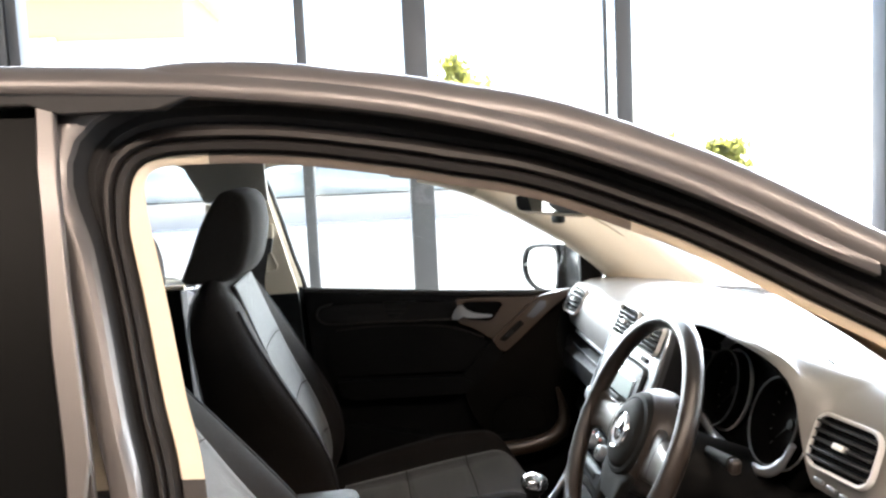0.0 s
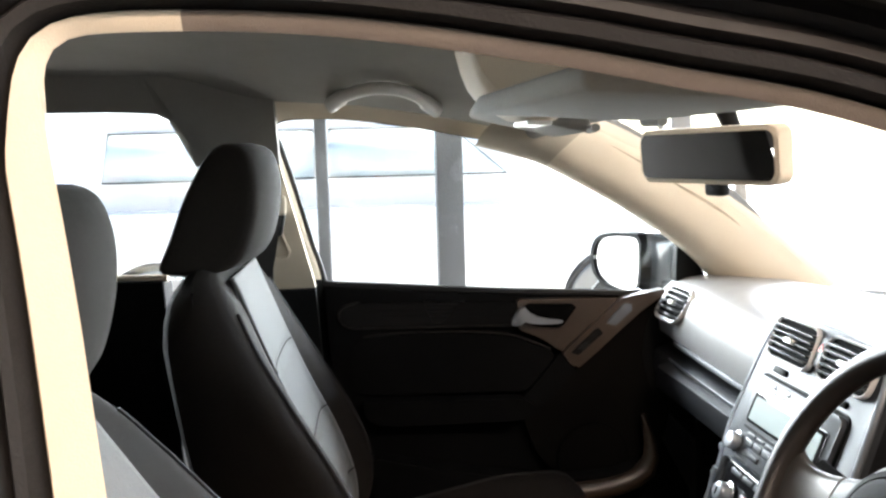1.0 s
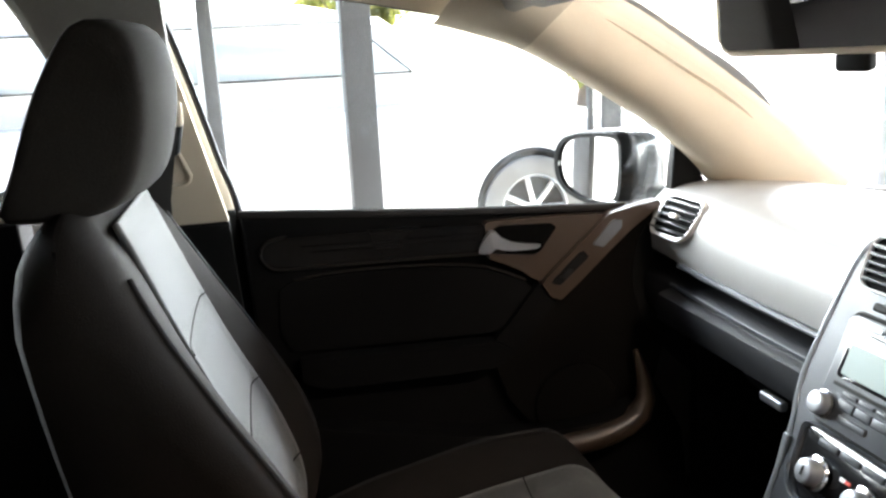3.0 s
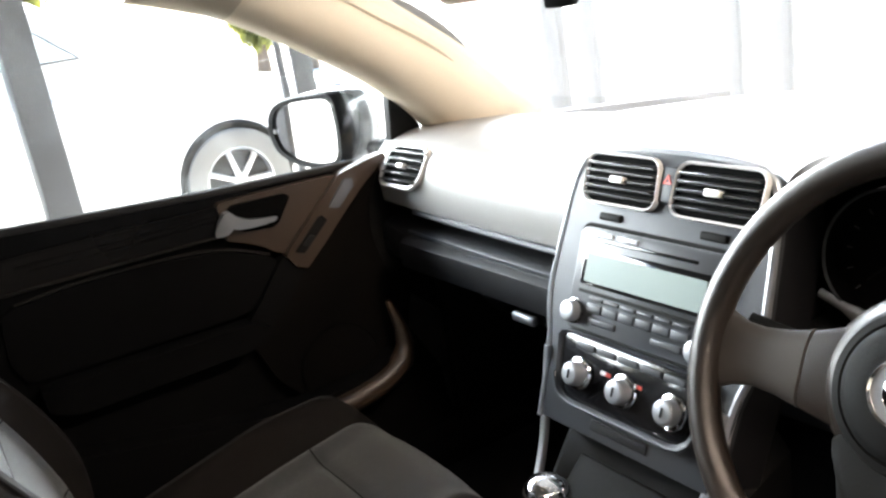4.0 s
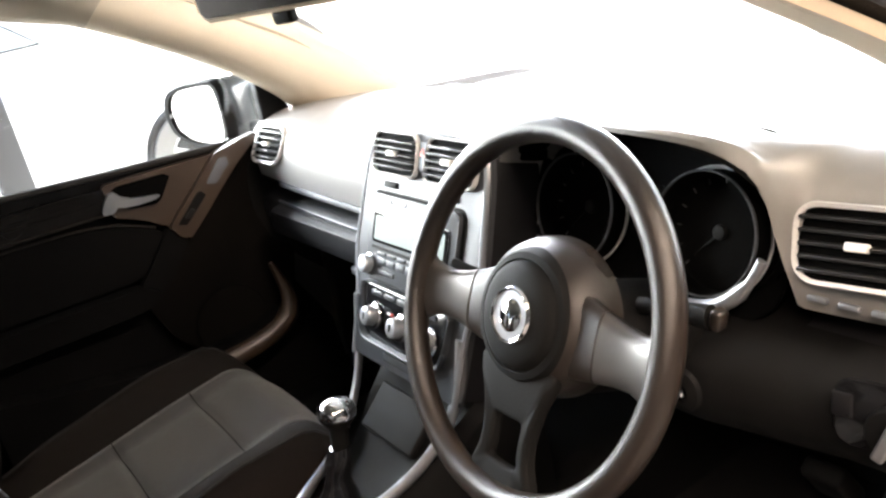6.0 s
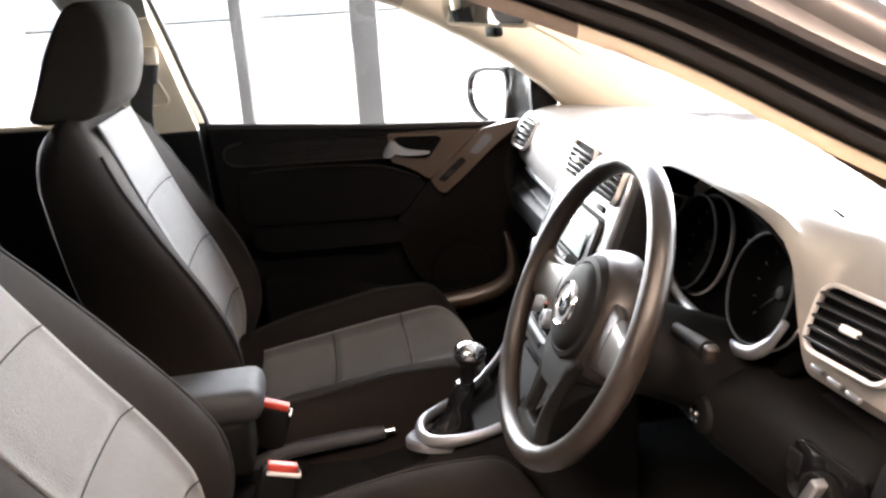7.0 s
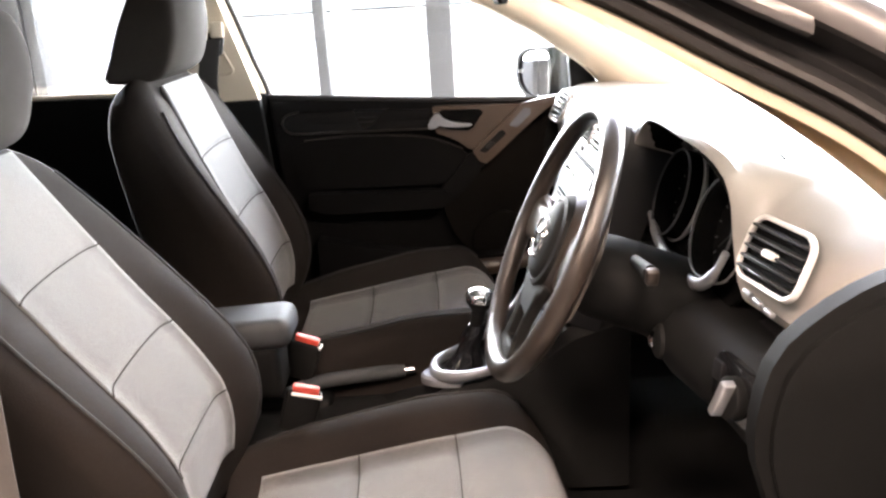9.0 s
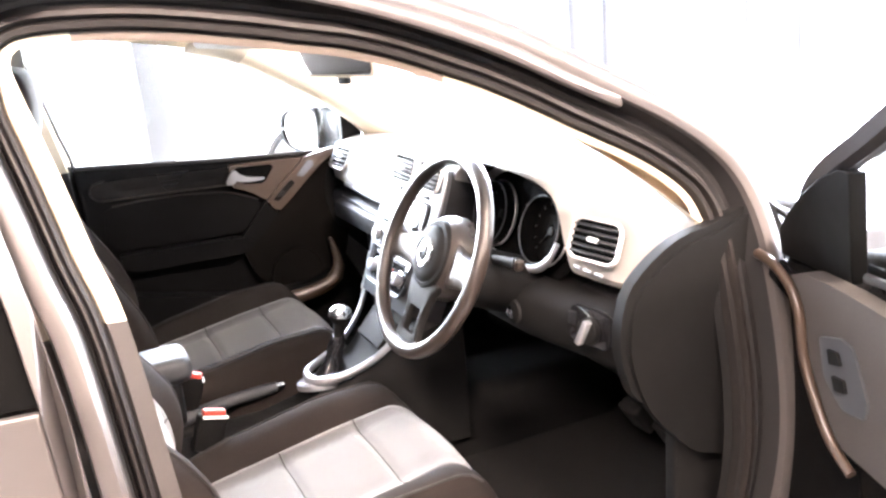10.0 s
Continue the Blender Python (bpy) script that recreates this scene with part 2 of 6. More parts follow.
def spin(profile, m=None, n=48):
    """A turned form from (radius, height) pairs round z."""
    bm = bmesh.new()
    rings = [[bm.verts.new((r * math.cos(a), r * math.sin(a), h)) for a in (2 * math.pi * k / n for k in range(n))] for r, h in profile]
    for a, b in zip(rings, rings[1:]):
        for k in range(n):
            bm.faces.new((a[k], a[(k + 1) % n], b[(k + 1) % n], b[k]))
    if m is not None:
        bm.transform(m)
    return bm


def loft(rings, closed=True, caps=True, m=None):
    """A skin over rings of equally many points."""
    bm = bmesh.new()
    rows = [[bm.verts.new(p) for p in ring] for ring in rings]
    n = len(rows[0])
    for a, b in zip(rows, rows[1:]):
        for k in range(n if closed else n - 1):
            bm.faces.new((a[k], a[(k + 1) % n], b[(k + 1) % n], b[k]))
    if caps and closed:
        bm.faces.new(rows[0][::-1])
        bm.faces.new(rows[-1])
    if m is not None:
        bm.transform(m)
    return bm


def smooth_line(points, n, closed=False):
    """n points evenly along a Catmull-Rom curve through the given ones."""
    p = [Vector(q) for q in points]
    out = []
    count = len(p) if closed else len(p) - 1
    for k in range(count):
        a, b, c, d = (p[(k + j - 1) % len(p)] if closed else p[min(max(k + j - 1, 0), len(p) - 1)] for j in range(4))
        for s in range(16):
            u = s / 16
            out.append(0.5 * (2 * b + (c - a) * u + (2 * a - 5 * b + 4 * c - d) * u * u + (3 * b - a - 3 * c + d) * u ** 3))
    out.append(p[0] if closed else p[-1])
    length = [0.0]
    for a, b in zip(out, out[1:]):
        length.append(length[-1] + (b - a).length)
    res, k = [], 0
    for i in range(n):
        want = length[-1] * i / (n if closed else n - 1)
        while k < len(out) - 2 and length[k + 1] < want:
            k += 1
        u = (want - length[k]) / max(length[k + 1] - length[k], 1e-9)
        res.append(out[k].lerp(out[k + 1], min(max(u, 0), 1)))
    return res


def tube(points, r, n=10, closed=False, flat=1.0, m=None):
    """A round bar along points; r may be a number or one for each point."""
    pts = [Vector(p) for p in points]
    rad = r if isinstance(r, (list, tuple)) else [r] * len(pts)
    rings, up = [], None
    for k, p in enumerate(pts):
        a = pts[(k - 1) % len(pts)] if closed or k else p
        b = pts[(k + 1) % len(pts)] if closed or k < len(pts) - 1 else p
        d = (b - a).normalized()
        if up is None:
            up = d.orthogonal().normalized()
            if abs(d.z) < 0.9:
                up = (Vector((0, 0, 1)) - d * d.z).normalized()
        up = (up - d * up.dot(d)).normalized()
        side = d.cross(up)
        rings.append([p + rad[k] * (math.cos(t) * up + math.sin(t) * side * flat) for t in (2 * math.pi * j / n for j in range(n))])
    if closed:
        rings.append(rings[0])
    return loft(rings, True, not closed, m)


def plate(outline, depth, m=None, bevel=0.0, seg=2):
    """A flat plate with the outline in x and y, from z = 0 to depth, its front edge rounded."""
    bm = bmesh.new()
    low = [bm.verts.new((p[0], p[1], 0)) for p in outline]
    top = [bm.verts.new((p[0], p[1], depth)) for p in outline]
    n = len(low)
    bm.faces.new(low[::-1])
    front = bm.faces.new(top)
    for k in range(n):
        bm.faces.new((low[k], low[(k + 1) % n], top[(k + 1) % n], top[k]))
    if bevel:
        bmesh.ops.bevel(bm, geom=list(front.edges), offset=bevel, segments=seg, profile=0.5, affect='EDGES')
    if m is not None:
        bm.transform(m)
    return bm


def ring_plate(outline, inner, depth, m=None):
    """A plate with a hole: outline and inner have equally many points."""
    bm = bmesh.new()
    rows = [[bm.verts.new((p[0], p[1], z)) for p in line] for line, z in ((outline, 0), (outline, depth * 0.7), ([a + (b - a) * 0.25 for a, b in zip(map(Vector, outline), map(Vector, inner))], depth), (inner, depth * 0.8), (inner, 0))]
    n = len(outline)
    for a, b in zip(rows, rows[1:] + rows[:1]):
        for k in range(n):
            bm.faces.new((a[k], a[(k + 1) % n], b[(k + 1) % n], b[k]))
    if m is not None:
        bm.transform(m)
    return bm


def rrect(w, h, r, n=5, skew=0.0):
    """The outline of a rounded rectangle; skew shears its top to the right."""
    pts = []
    for cx, cy, a0 in ((w / 2 - r, h / 2 - r, 0), (-w / 2 + r, h / 2 - r, 90), (-w / 2 + r, -h / 2 + r, 180), (w / 2 - r, -h / 2 + r, 270)):
        for k in range(n + 1):
            a = radians(a0 + 90 * k / n)
            y = cy + r * math.sin(a)
            pts.append((cx + r * math.cos(a) + skew * y, y))
    return pts


def facing(x, y, z, tilt, yaw=0.0):
    """A frame on a surface that faces the seats: x to the car's right, y up along it, z out. tilt: degrees by which it leans back."""
    return Matrix.Translation((x, y, z)) @ Matrix.Rotation(radians(yaw), 4, 'Z') @ Matrix(((0, math.sin(radians(tilt)), -math.cos(radians(tilt)), 0), (-1, 0, 0, 0), (0, math.cos(radians(tilt)), math.sin(radians(tilt)), 0), (0, 0, 0, 1)))


def frame_out(z):
    """How far the car's side stands from its middle at a height."""
    return 0.76 - 0.42 * (z - 0.95) if z > 0.95 else 0.76 + 0.05 * math.sin(math.pi * min((0.95 - z) / 0.62, 1))

DARKWALL = material("charcoal_wall_paint", (0.04, 0.039, 0.038), 0.8, grain=0.15, scale=20, bump=0.1, bump_scale=120)
GREYTILE = material("mid_grey_floor_tile", (0.30, 0.29, 0.28), 0.25, grain=0.15, scale=14, stain=0.2)

# ---- the car: x ahead, y to its left, the middle of the cabin at y = 0 ----
car = thing("hatchback_car", "warm grey metallic five-door hatchback with its driver's door open", "car")

# door aperture, from the foot of the B-pillar up, forward and down the A-pillar, back along the sill
APERTURE = [(-0.115, 0.50), (-0.140, 0.75), (-0.163, 0.994), (-0.185, 1.09), (-0.207, 1.19), (-0.226, 1.265), (-0.237, 1.298), (-0.234, 1.315), (-0.212, 1.324), (-0.147, 1.325), (-0.085, 1.321), (-0.022, 1.312), (0.041, 1.302), (0.10, 1.290), (0.170, 1.276), (0.231, 1.257), (0.30, 1.229), (0.351, 1.207), (0.411, 1.176), (0.485, 1.134), (0.565, 1.090), (0.62, 1.052), (0.652, 1.020), (0.665, 0.985), (0.668, 0.943), (0.672, 0.80), (0.672, 0.60), (0.655, 0.45), (0.61, 0.385), (0.50, 0.358), (0.10, 0.350), (-0.04, 0.37), (-0.09, 0.42)]
LOOP = smooth_line([(x, 0, z) for x, z in APERTURE], 320, closed=True)


def ease(x, lo, hi):
    f = min(max((x - lo) / (hi - lo), 0.0), 1.0)
    return f * f * (3 - 2 * f)


def band(side, layers):
    """A skin that follows the aperture: layers of (distance outside its edge, the same along the B-pillar, depth in from the car's side)."""
    rows = []
    n = len(LOOP)
    for d, d_pillar, deep in layers:
        row = []
        for k, p in enumerate(LOOP):
            t = (LOOP[(k + 5) % n] - LOOP[k - 5]).normalized()
            out = Vector((-t.z, 0, t.x))
            w = (1 - ease(p.z, 1.25, 1.325)) * (1 - ease(p.x, -0.06, 0.02)) * ease(p.z, 0.40, 0.50)
            q = p + out * (d + (d_pillar - d) * w)
            row.append((q.x, side * (frame_out(q.z) - deep), q.z))
        rows.append(row)
    return loft(rows, True, False)


for side in (-1, 1):
    part("side_panel", band(side, [(0.110, 0.084, 0.050), (0.108, 0.083, 0.022), (0.104, 0.080, 0.008), (0.094, 0.070, 0.001), (0.080, 0.061, 0.0), (0.071, 0.055, 0.005), (0.068, 0.053, 0.016)]), PAINT, car, "warm grey painted door surround")
    part("drip_channel", band(side, [(0.068, 0.053, 0.016), (0.058, 0.050, 0.042), (0.047, 0.048, 0.040), (0.040, 0.046, 0.046), (0.034, 0.044, 0.036)]), RUBBER, car, "black drip channel")
    part("door_step", band(side, [(0.034, 0.044, 0.036), (0.031, 0.042, 0.031), (0.025, 0.039, 0.031), (0.021, 0.037, 0.042)]), FLANGE, car, "dark brown painted flange")
    part("door_seal", band(side, [(0.021, 0.037, 0.042), (0.017, 0.034, 0.036), (0.010, 0.030, 0.039), (0.006, 0.027, 0.056)]), SEAL, car, "ribbed rubber door seal")
    CUT = 0.995
    full = band(side, [(0.006, 0.027, 0.056), (0.004, 0.024, 0.050), (0.0, 0.003, 0.052), (-0.006, 0.006, 0.058), (0.008, 0.018, 0.066), (0.030, 0.040, 0.078), (0.060, 0.066, 0.093)])
    bmesh.ops.bisect_plane(full, geom=full.verts[:] + full.edges[:] + full.faces[:], plane_co=(0, 0, CUT), plane_no=(0.076, 0, 1))
    low = full.copy()
    bmesh.ops.delete(full, geom=[f for f in full.faces if f.calc_center_median().dot(Vector((0.076, 0, 1))) < CUT], context='FACES')
    bmesh.ops.delete(low, geom=[f for f in low.faces if f.calc_center_median().dot(Vector((0.076, 0, 1))) >= CUT], context='FACES')
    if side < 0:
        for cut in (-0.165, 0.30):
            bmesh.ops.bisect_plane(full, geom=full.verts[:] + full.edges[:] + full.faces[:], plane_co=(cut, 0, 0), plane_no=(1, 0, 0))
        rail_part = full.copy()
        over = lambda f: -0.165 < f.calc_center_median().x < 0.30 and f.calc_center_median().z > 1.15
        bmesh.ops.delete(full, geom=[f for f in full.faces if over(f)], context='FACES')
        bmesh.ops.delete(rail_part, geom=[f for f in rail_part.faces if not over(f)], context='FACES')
        # this stretch of the cream band gets the shade-darkened tone
        part("rail_seal", rail_part, RAILTRIM, car, "cloth-covered roof rail seal darkened for shade")
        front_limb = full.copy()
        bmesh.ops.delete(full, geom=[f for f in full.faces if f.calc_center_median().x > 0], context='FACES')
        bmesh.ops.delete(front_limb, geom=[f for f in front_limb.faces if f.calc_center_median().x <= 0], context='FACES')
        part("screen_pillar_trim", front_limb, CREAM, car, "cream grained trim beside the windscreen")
    part("pillar_trim", full, CREAM, car, "cream grained pillar trim")
    pillar_low = low.copy()
    bmesh.ops.delete(pillar_low, geom=[f for f in pillar_low.faces if f.calc_center_median().x > -0.05], context='FACES')
    bmesh.ops.delete(low, geom=[f for f in low.faces if f.calc_center_median().x <= -0.05], context='FACES')
    part("sill_trim", low, BLACK, car, "charcoal plastic sill trim")
    part("lower_pillar_trim", pillar_low, GREYTRIM if side < 0 else BLACK, car, "grey lower pillar trim" if side < 0 else "black lower pillar trim")


def flank(name, outline, deep, t, mat, side, parent, label="", bevel=0.004, lean=True):
    """A panel that lies along the car's side, given by its outline in x and z."""
    bm = bmesh.new()
    f = bm.faces.new([bm.verts.new((x, 0, z)) for x, z in outline])
    bmesh.ops.triangulate(bm, faces=[f])
    for v in bm.verts:
        v.co.y = side * ((frame_out(v.co.z) if lean else 0.76) - deep)
    g = bmesh.ops.extrude_face_region(bm, geom=bm.faces[:])
    for v in [v for v in g["geom"] if isinstance(v, bmesh.types.BMVert)]:
        v.co.y += side * t
    ob = part(name, bm, mat, parent, label)
    if bevel:
        b = ob.modifiers.new("soft", 'BEVEL')
        b.width, b.segments, b.limit_method, b.angle_limit = bevel, 3, 'ANGLE', radians(55)
    return ob


# A-pillar trim: a broad cream limb along each side of the windscreen
LOWER = smooth_line([(0.13, 0.530, 1.268), (0.20, 0.540, 1.249), (0.28, 0.553, 1.219), (0.46, 0.600, 1.120), (0.573, 0.636, 1.040), (0.66, 0.672, 0.960), (0.70, 0.686, 0.925)], 30)
UPPER = smooth_line([(0.17, 0.475, 1.318), (0.26, 0.503, 1.312), (0.40, 0.547, 1.262), (0.55, 0.585, 1.176), (0.70, 0.618, 1.078), (0.815, 0.645, 0.990), (0.88, 0.660, 0.942)], 30)


def limb(side, a, b):
    rows = []
    for lo, hi in list(zip(LOWER, UPPER))[a:b]:
        lo, hi = (lo, hi) if side > 0 else (lo + Vector((0, 0, 0.024)), lo.lerp(hi, 0.45) + Vector((0, 0, 0.024)))
        row = [Vector((lo.x, side * (lo.y + 0.03), lo.z - 0.004))]
        for k in range(13):
            f = k / 12
            p = lo.lerp(hi, f)
            row.append(Vector((p.x - 0.012 * math.sin(math.pi * f), side * (p.y - 0.024 * math.sin(math.pi * f) ** 0.8), p.z - 0.004 * math.sin(math.pi * f))))
        row.append(Vector((hi.x + 0.012, side * (hi.y + 0.010), hi.z + 0.010)))
        row.append(Vector((hi.x + 0.03, side * (hi.y + 0.018), hi.z + 0.018)))
        rows.append(row)
    return loft(rows, False, False)


for side in (-1, 1):
    BK = 0.027 if side > 0 else 0.085
    back = 0.0 if side > 0 else -0.09
    part("a_pillar_trim", limb(side, 6 if side > 0 else 7, 30), CREAM, car, "broad cream windscreen pillar trim")
    part("rail_trim", limb(side, 0, 7 if side > 0 else 8), SHADEDTRIM, car, "roof rail trim, cream darkened for shade")
    b_trim = flank("b_pillar_trim", [(-0.15 - BK, 0.998), (-0.198 - BK, 1.235), (-0.373, 1.235), (-0.378, 1.17), (-0.400, 1.06), (-0.415, 0.998)], 0.102, 0.03, CREAM, side, car, "cream pillar cover with a belt recess")
    flank("pillar_head", [(-0.1985 - BK, 1.238), (-0.20 - BK, 1.41), (-0.45, 1.415), (-0.425, 1.335), (-0.395, 1.318), (-0.380, 1.295), (-0.372, 1.26), (-0.3725, 1.238)], 0.102, 0.03, HEADLINER, side, car, "pale cloth head of the pillar")
    rim = smooth_line([(x - BK, side * (frame_out(z) - 0.102), z) for x, z in ((-0.248, 1.218), (-0.200, 1.090), (-0.196, 1.068), (-0.215, 1.060), (-0.262, 1.060), (-0.300, 1.064), (-0.300, 1.215), (-0.270, 1.228))], 48, closed=True)
    part("recess_edge", tube(rim, 0.0035, 8, closed=True), CREAM, b_trim)
    flank("b_pillar_foot", [(-0.12 - BK, 0.40), (-0.15 - BK, 0.997), (-0.414, 0.997), (-0.30, 0.40)], 0.100, 0.03, BLACK if side > 0 else GREYTRIM, side, car, "black lower pillar cover" if side > 0 else "taupe lower pillar cover")
    guide = part("belt_guide", rbox(0.035, 0.02, 0.05, 0.008, pose(-0.240 + back, side * 0.550, 1.135, 0, 12 * side, 0)), BLACK, car, "black seat belt guide")
    part("guide_cap", rbox(0.03, 0.012, 0.035, 0.006, pose(-0.232 + back, side * 0.541, 1.165)), CREAM, guide)
    part("seat_belt", loft([[(x + 0.022, y, z), (x + 0.022, y + side * 0.003, z), (x - 0.022, y + side * 0.003, z), (x - 0.022, y, z)] for x, y, z in ((-0.248 + back, side * 0.537, 1.145), (-0.268 + back, side * 0.545, 1.05), (-0.28 + back, side * 0.58, 0.85), (-0.25 + back, side * 0.63, 0.50))]), BELT, car, "dark grey webbing belt")
    # rear quarter: rail above, pillar behind, door below the rear window
    rows = []
    for x, zl in ((-0.374, 1.26), (-0.380, 1.288), (-0.396, 1.315), (-0.43, 1.331), (-0.50, 1.335), (-0.62, 1.336), (-0.74, 1.334), (-0.82, 1.330), (-0.855, 1.322), (-0.88, 1.302), (-0.94, 1.22), (-1.0, 1.115), (-1.05, 1.03), (-1.20, 1.025), (-1.45, 1.02)):
        rows.append([(x, side * (frame_out(zl) - 0.060), zl + 0.004)] + [(x, side * (frame_out(z) - 0.100), z) for z in (zl + (1.425 - zl) * k / 5 for k in range(6))])
    part("rear_rail", loft(rows, False, False), HEADLINER, car, "pale cloth roof rail behind the rear window")
    flank("rear_window", [(-0.37, 1.02), (-0.37, 1.33), (-0.63, 1.352), (-0.88, 1.345), (-1.06, 1.02)], 0.052, 0.004, GLASS if side > 0 else DARKGLASS, side, car, "rear door glass", bevel=0)
    rear = flank("rear_door", [(-0.44, 0.36), (-0.465, 1.022), (-1.06, 1.034), (-1.20, 0.36)], 0.095, 0.075, DOORCARD, side, car, "black rear door card")
    part("sill_strip", tube([(-0.46, side * 0.655, 1.026), (-0.75, side * 0.652, 1.031), (-1.05, side * 0.65, 1.036)], 0.007), CREAM, rear)
    part("door_handle", tube([(-0.66, side * 0.655, 0.955), (-0.62, side * 0.645, 0.965), (-0.56, side * 0.648, 0.958)], [0.006, 0.011, 0.005], flat=0.6), SATIN, rear, "satin lever door handle")

# roof edge above the rear door, with its dark gutter
flank("roof_gutter", [(-0.17, 1.392), (-0.30, 1.399), (-0.60, 1.405), (-1.25, 1.375), (-1.25, 1.36), (-0.60, 1.388), (-0.335, 1.386), (-0.305, 1.376), (-0.20, 1.377)], 0.004, 0.02, RUBBER, -1, car, "black roof gutter")
# rear door frame and dark pane as seen from outside the driver's side
flank("rear_door_frame", [(-0.215, 0.40), (-0.246, 0.95), (-0.260, 1.054), (-0.278, 1.154), (-0.288, 1.208), (-0.302, 1.30), (-0.312, 1.388), (-0.331, 1.390), (-0.325, 1.321), (-0.313, 1.241), (-0.302, 1.156), (-0.284, 1.056), (-0.270, 0.95), (-0.238, 0.40)], -0.003, 0.012, PAINT, -1, car, "painted rear door edge")
flank("rear_door_skin", [(-0.239, 0.40), (-0.271, 0.955), (-1.15, 0.985), (-1.20, 0.40)], 0.0, 0.012, PAINT, -1, car, "grey painted rear door")
flank("rear_side_glass", [(-0.272, 0.957), (-0.303, 1.156), (-0.326, 1.321), (-0.332, 1.386), (-0.80, 1.375), (-1.10, 0.99)], 0.008, 0.005, TINTED, -1, car, "dark tinted rear side glass", bevel=0)
flank("front_fender", [(0.80, 0.36), (0.795, 0.90), (0.83, 0.945), (1.00, 0.93), (1.60, 0.86), (1.60, 0.36)], 0.0, 0.02, PAINT, -1, car, "grey painted front wing")
flank("front_fender", [(0.80, 0.36), (0.795, 0.90), (0.83, 0.945), (1.00, 0.93), (1.60, 0.86), (1.60, 0.36)], 0.0, 0.02, PAINT, 1, car, "grey painted front wing")

# roof skin and headliner
TOPLINE = [(-0.60, 1.342), (-0.37, 1.337), (-0.255, 1.332)] + APERTURE[9:23]


def rail(x):
    """Half width and height of the roof's edge."""
    z = float(np.interp(x, [p[0] for p in TOPLINE], [p[1] for p in TOPLINE])) + 0.080
    return frame_out(z), z


edge_rows = []
for k in range(80):
    x = -1.25 + 1.80 * k / 79
    base = sum(rail(x + 0.04 * q)[1] for q in range(-5, 6)) / 11 - 0.080 - 0.035 * ease(-x, 0.65, 1.25)
    sink = 0.010 * ease(x, 0.25, 0.55)
    edge_rows.append([(x, -(frame_out(base + dz) + out - sink), base + dz) for dz, out in ((0.064, -0.010), (0.067, 0.002), (0.074, 0.006), (0.082, 0.0055), (0.090, 0.002), (0.096, -0.006), (0.099, -0.016), (0.100, -0.040))])
part("roof_edge", loft(edge_rows, False, False), PAINT, car, "grey painted roof edge over the doors")
skin, lining = [], []
for k in range(40):
    x = 0.44 - 1.9 * k / 39
    w, ze = rail(x)
    skin.append([(x, w * u, ze + (0.058 - 0.03 * max(x, 0)) * (1 - abs(u) ** 2.0)) for u in (j / 14 for j in range(-14, 15))])
part("roof", loft([r for r in skin if r[0][0] <= 0.30], False, False), PAINT, car, "grey painted roof")
for k in range(34):
    x = 0.235 - 1.65 * k / 33
    w, ze = rail(x)
    w, ze = w - 0.07, ze - 0.062 + 0.032 * ease(-x, 0.24, 0.42)
    lining.append([(x, w * u, ze + (0.085 - 0.03 * ease(-x, 0.24, 0.42)) * (1 - abs(u) ** 2.2)) for u in (j / 12 for j in range(-12, 13))])
part("headliner", loft(lining, False, False), HEADLINER, car, "pale grey cloth roof lining")
part("rear_bulkhead", rbox(0.04, 1.3, 0.72, 0.01, pose(-1.45, 0, 0.66)), BLACK, car, "black rear cabin wall")
part("tailgate_glass", loft([[(-1.40, y, 1.40 - 0.03 * abs(y)) for y in (-0.52, -0.26, 0, 0.26, 0.52)], [(-1.66, y, 1.02) for y in (-0.60, -0.3, 0, 0.3, 0.60)]], False, False), DARKGLASS, car, "dark tailgate glass")

# windscreen, cowl and bonnet
screen = []
for k in range(12):
    f = k / 11
    row = []
    for j in range(-10, 11):
        u = j / 10
        ht = Vector((0.285 - 0.025 * u * u, 0.535 * u, 1.335 - 0.010 * u * u))
        hb = Vector((1.03 - 0.155 * u * u, 0.69 * u, 0.955 - 0.005 * u * u))
        row.append(ht.lerp(hb, f) + Vector((0.02, 0, 0.03)) * math.sin(math.pi * f))
    screen.append(row)
part("windscreen", loft(screen, False, False), SCREENGLASS, car, "clear raked windscreen")
part("screen_header", tube([(0.262 - 0.035 * (j / 8) ** 2, 0.535 * j / 8, 1.314 - 0.022 * (j / 8) ** 2) for j in range(-8, 9)], 0.022), HEADLINER, car, "pale cloth windscreen header")
for side in (-1, 1):
    part("screen_seal", tube([screen[k][20 if side > 0 else 0] + Vector((0, -0.008 * side, -0.008)) for k in range(12)], 0.0025), RUBBER, car)
bonnet = []
for k in range(14):
    f = k / 13
    x = 1.05 + 0.85 * f
    bonnet.append([(x - 0.14 * (1 - f) * abs(j / 10) ** 2, 0.74 * j / 10, 0.945 - 0.13 * f ** 1.6 - 0.035 * abs(j / 10) ** 2.5) for j in range(-10, 11)])
part("bonnet", loft(bonnet, False, False), PAINT, car, "warm grey metallic bonnet")
part("cowl", loft([[(0.93 - 0.2 * abs(u) ** 2, 0.70 * u, 0.93), (1.08 - 0.2 * abs(u) ** 2, 0.70 * u, 0.925)] for u in (j / 10 for j in range(-10, 11))], False, False), BLACK, car, "black plastic scuttle")
part("nose", rbox(0.10, 1.50, 0.45, 0.04, pose(1.93, 0, 0.58)), PAINT, car, "grey painted nose panel")

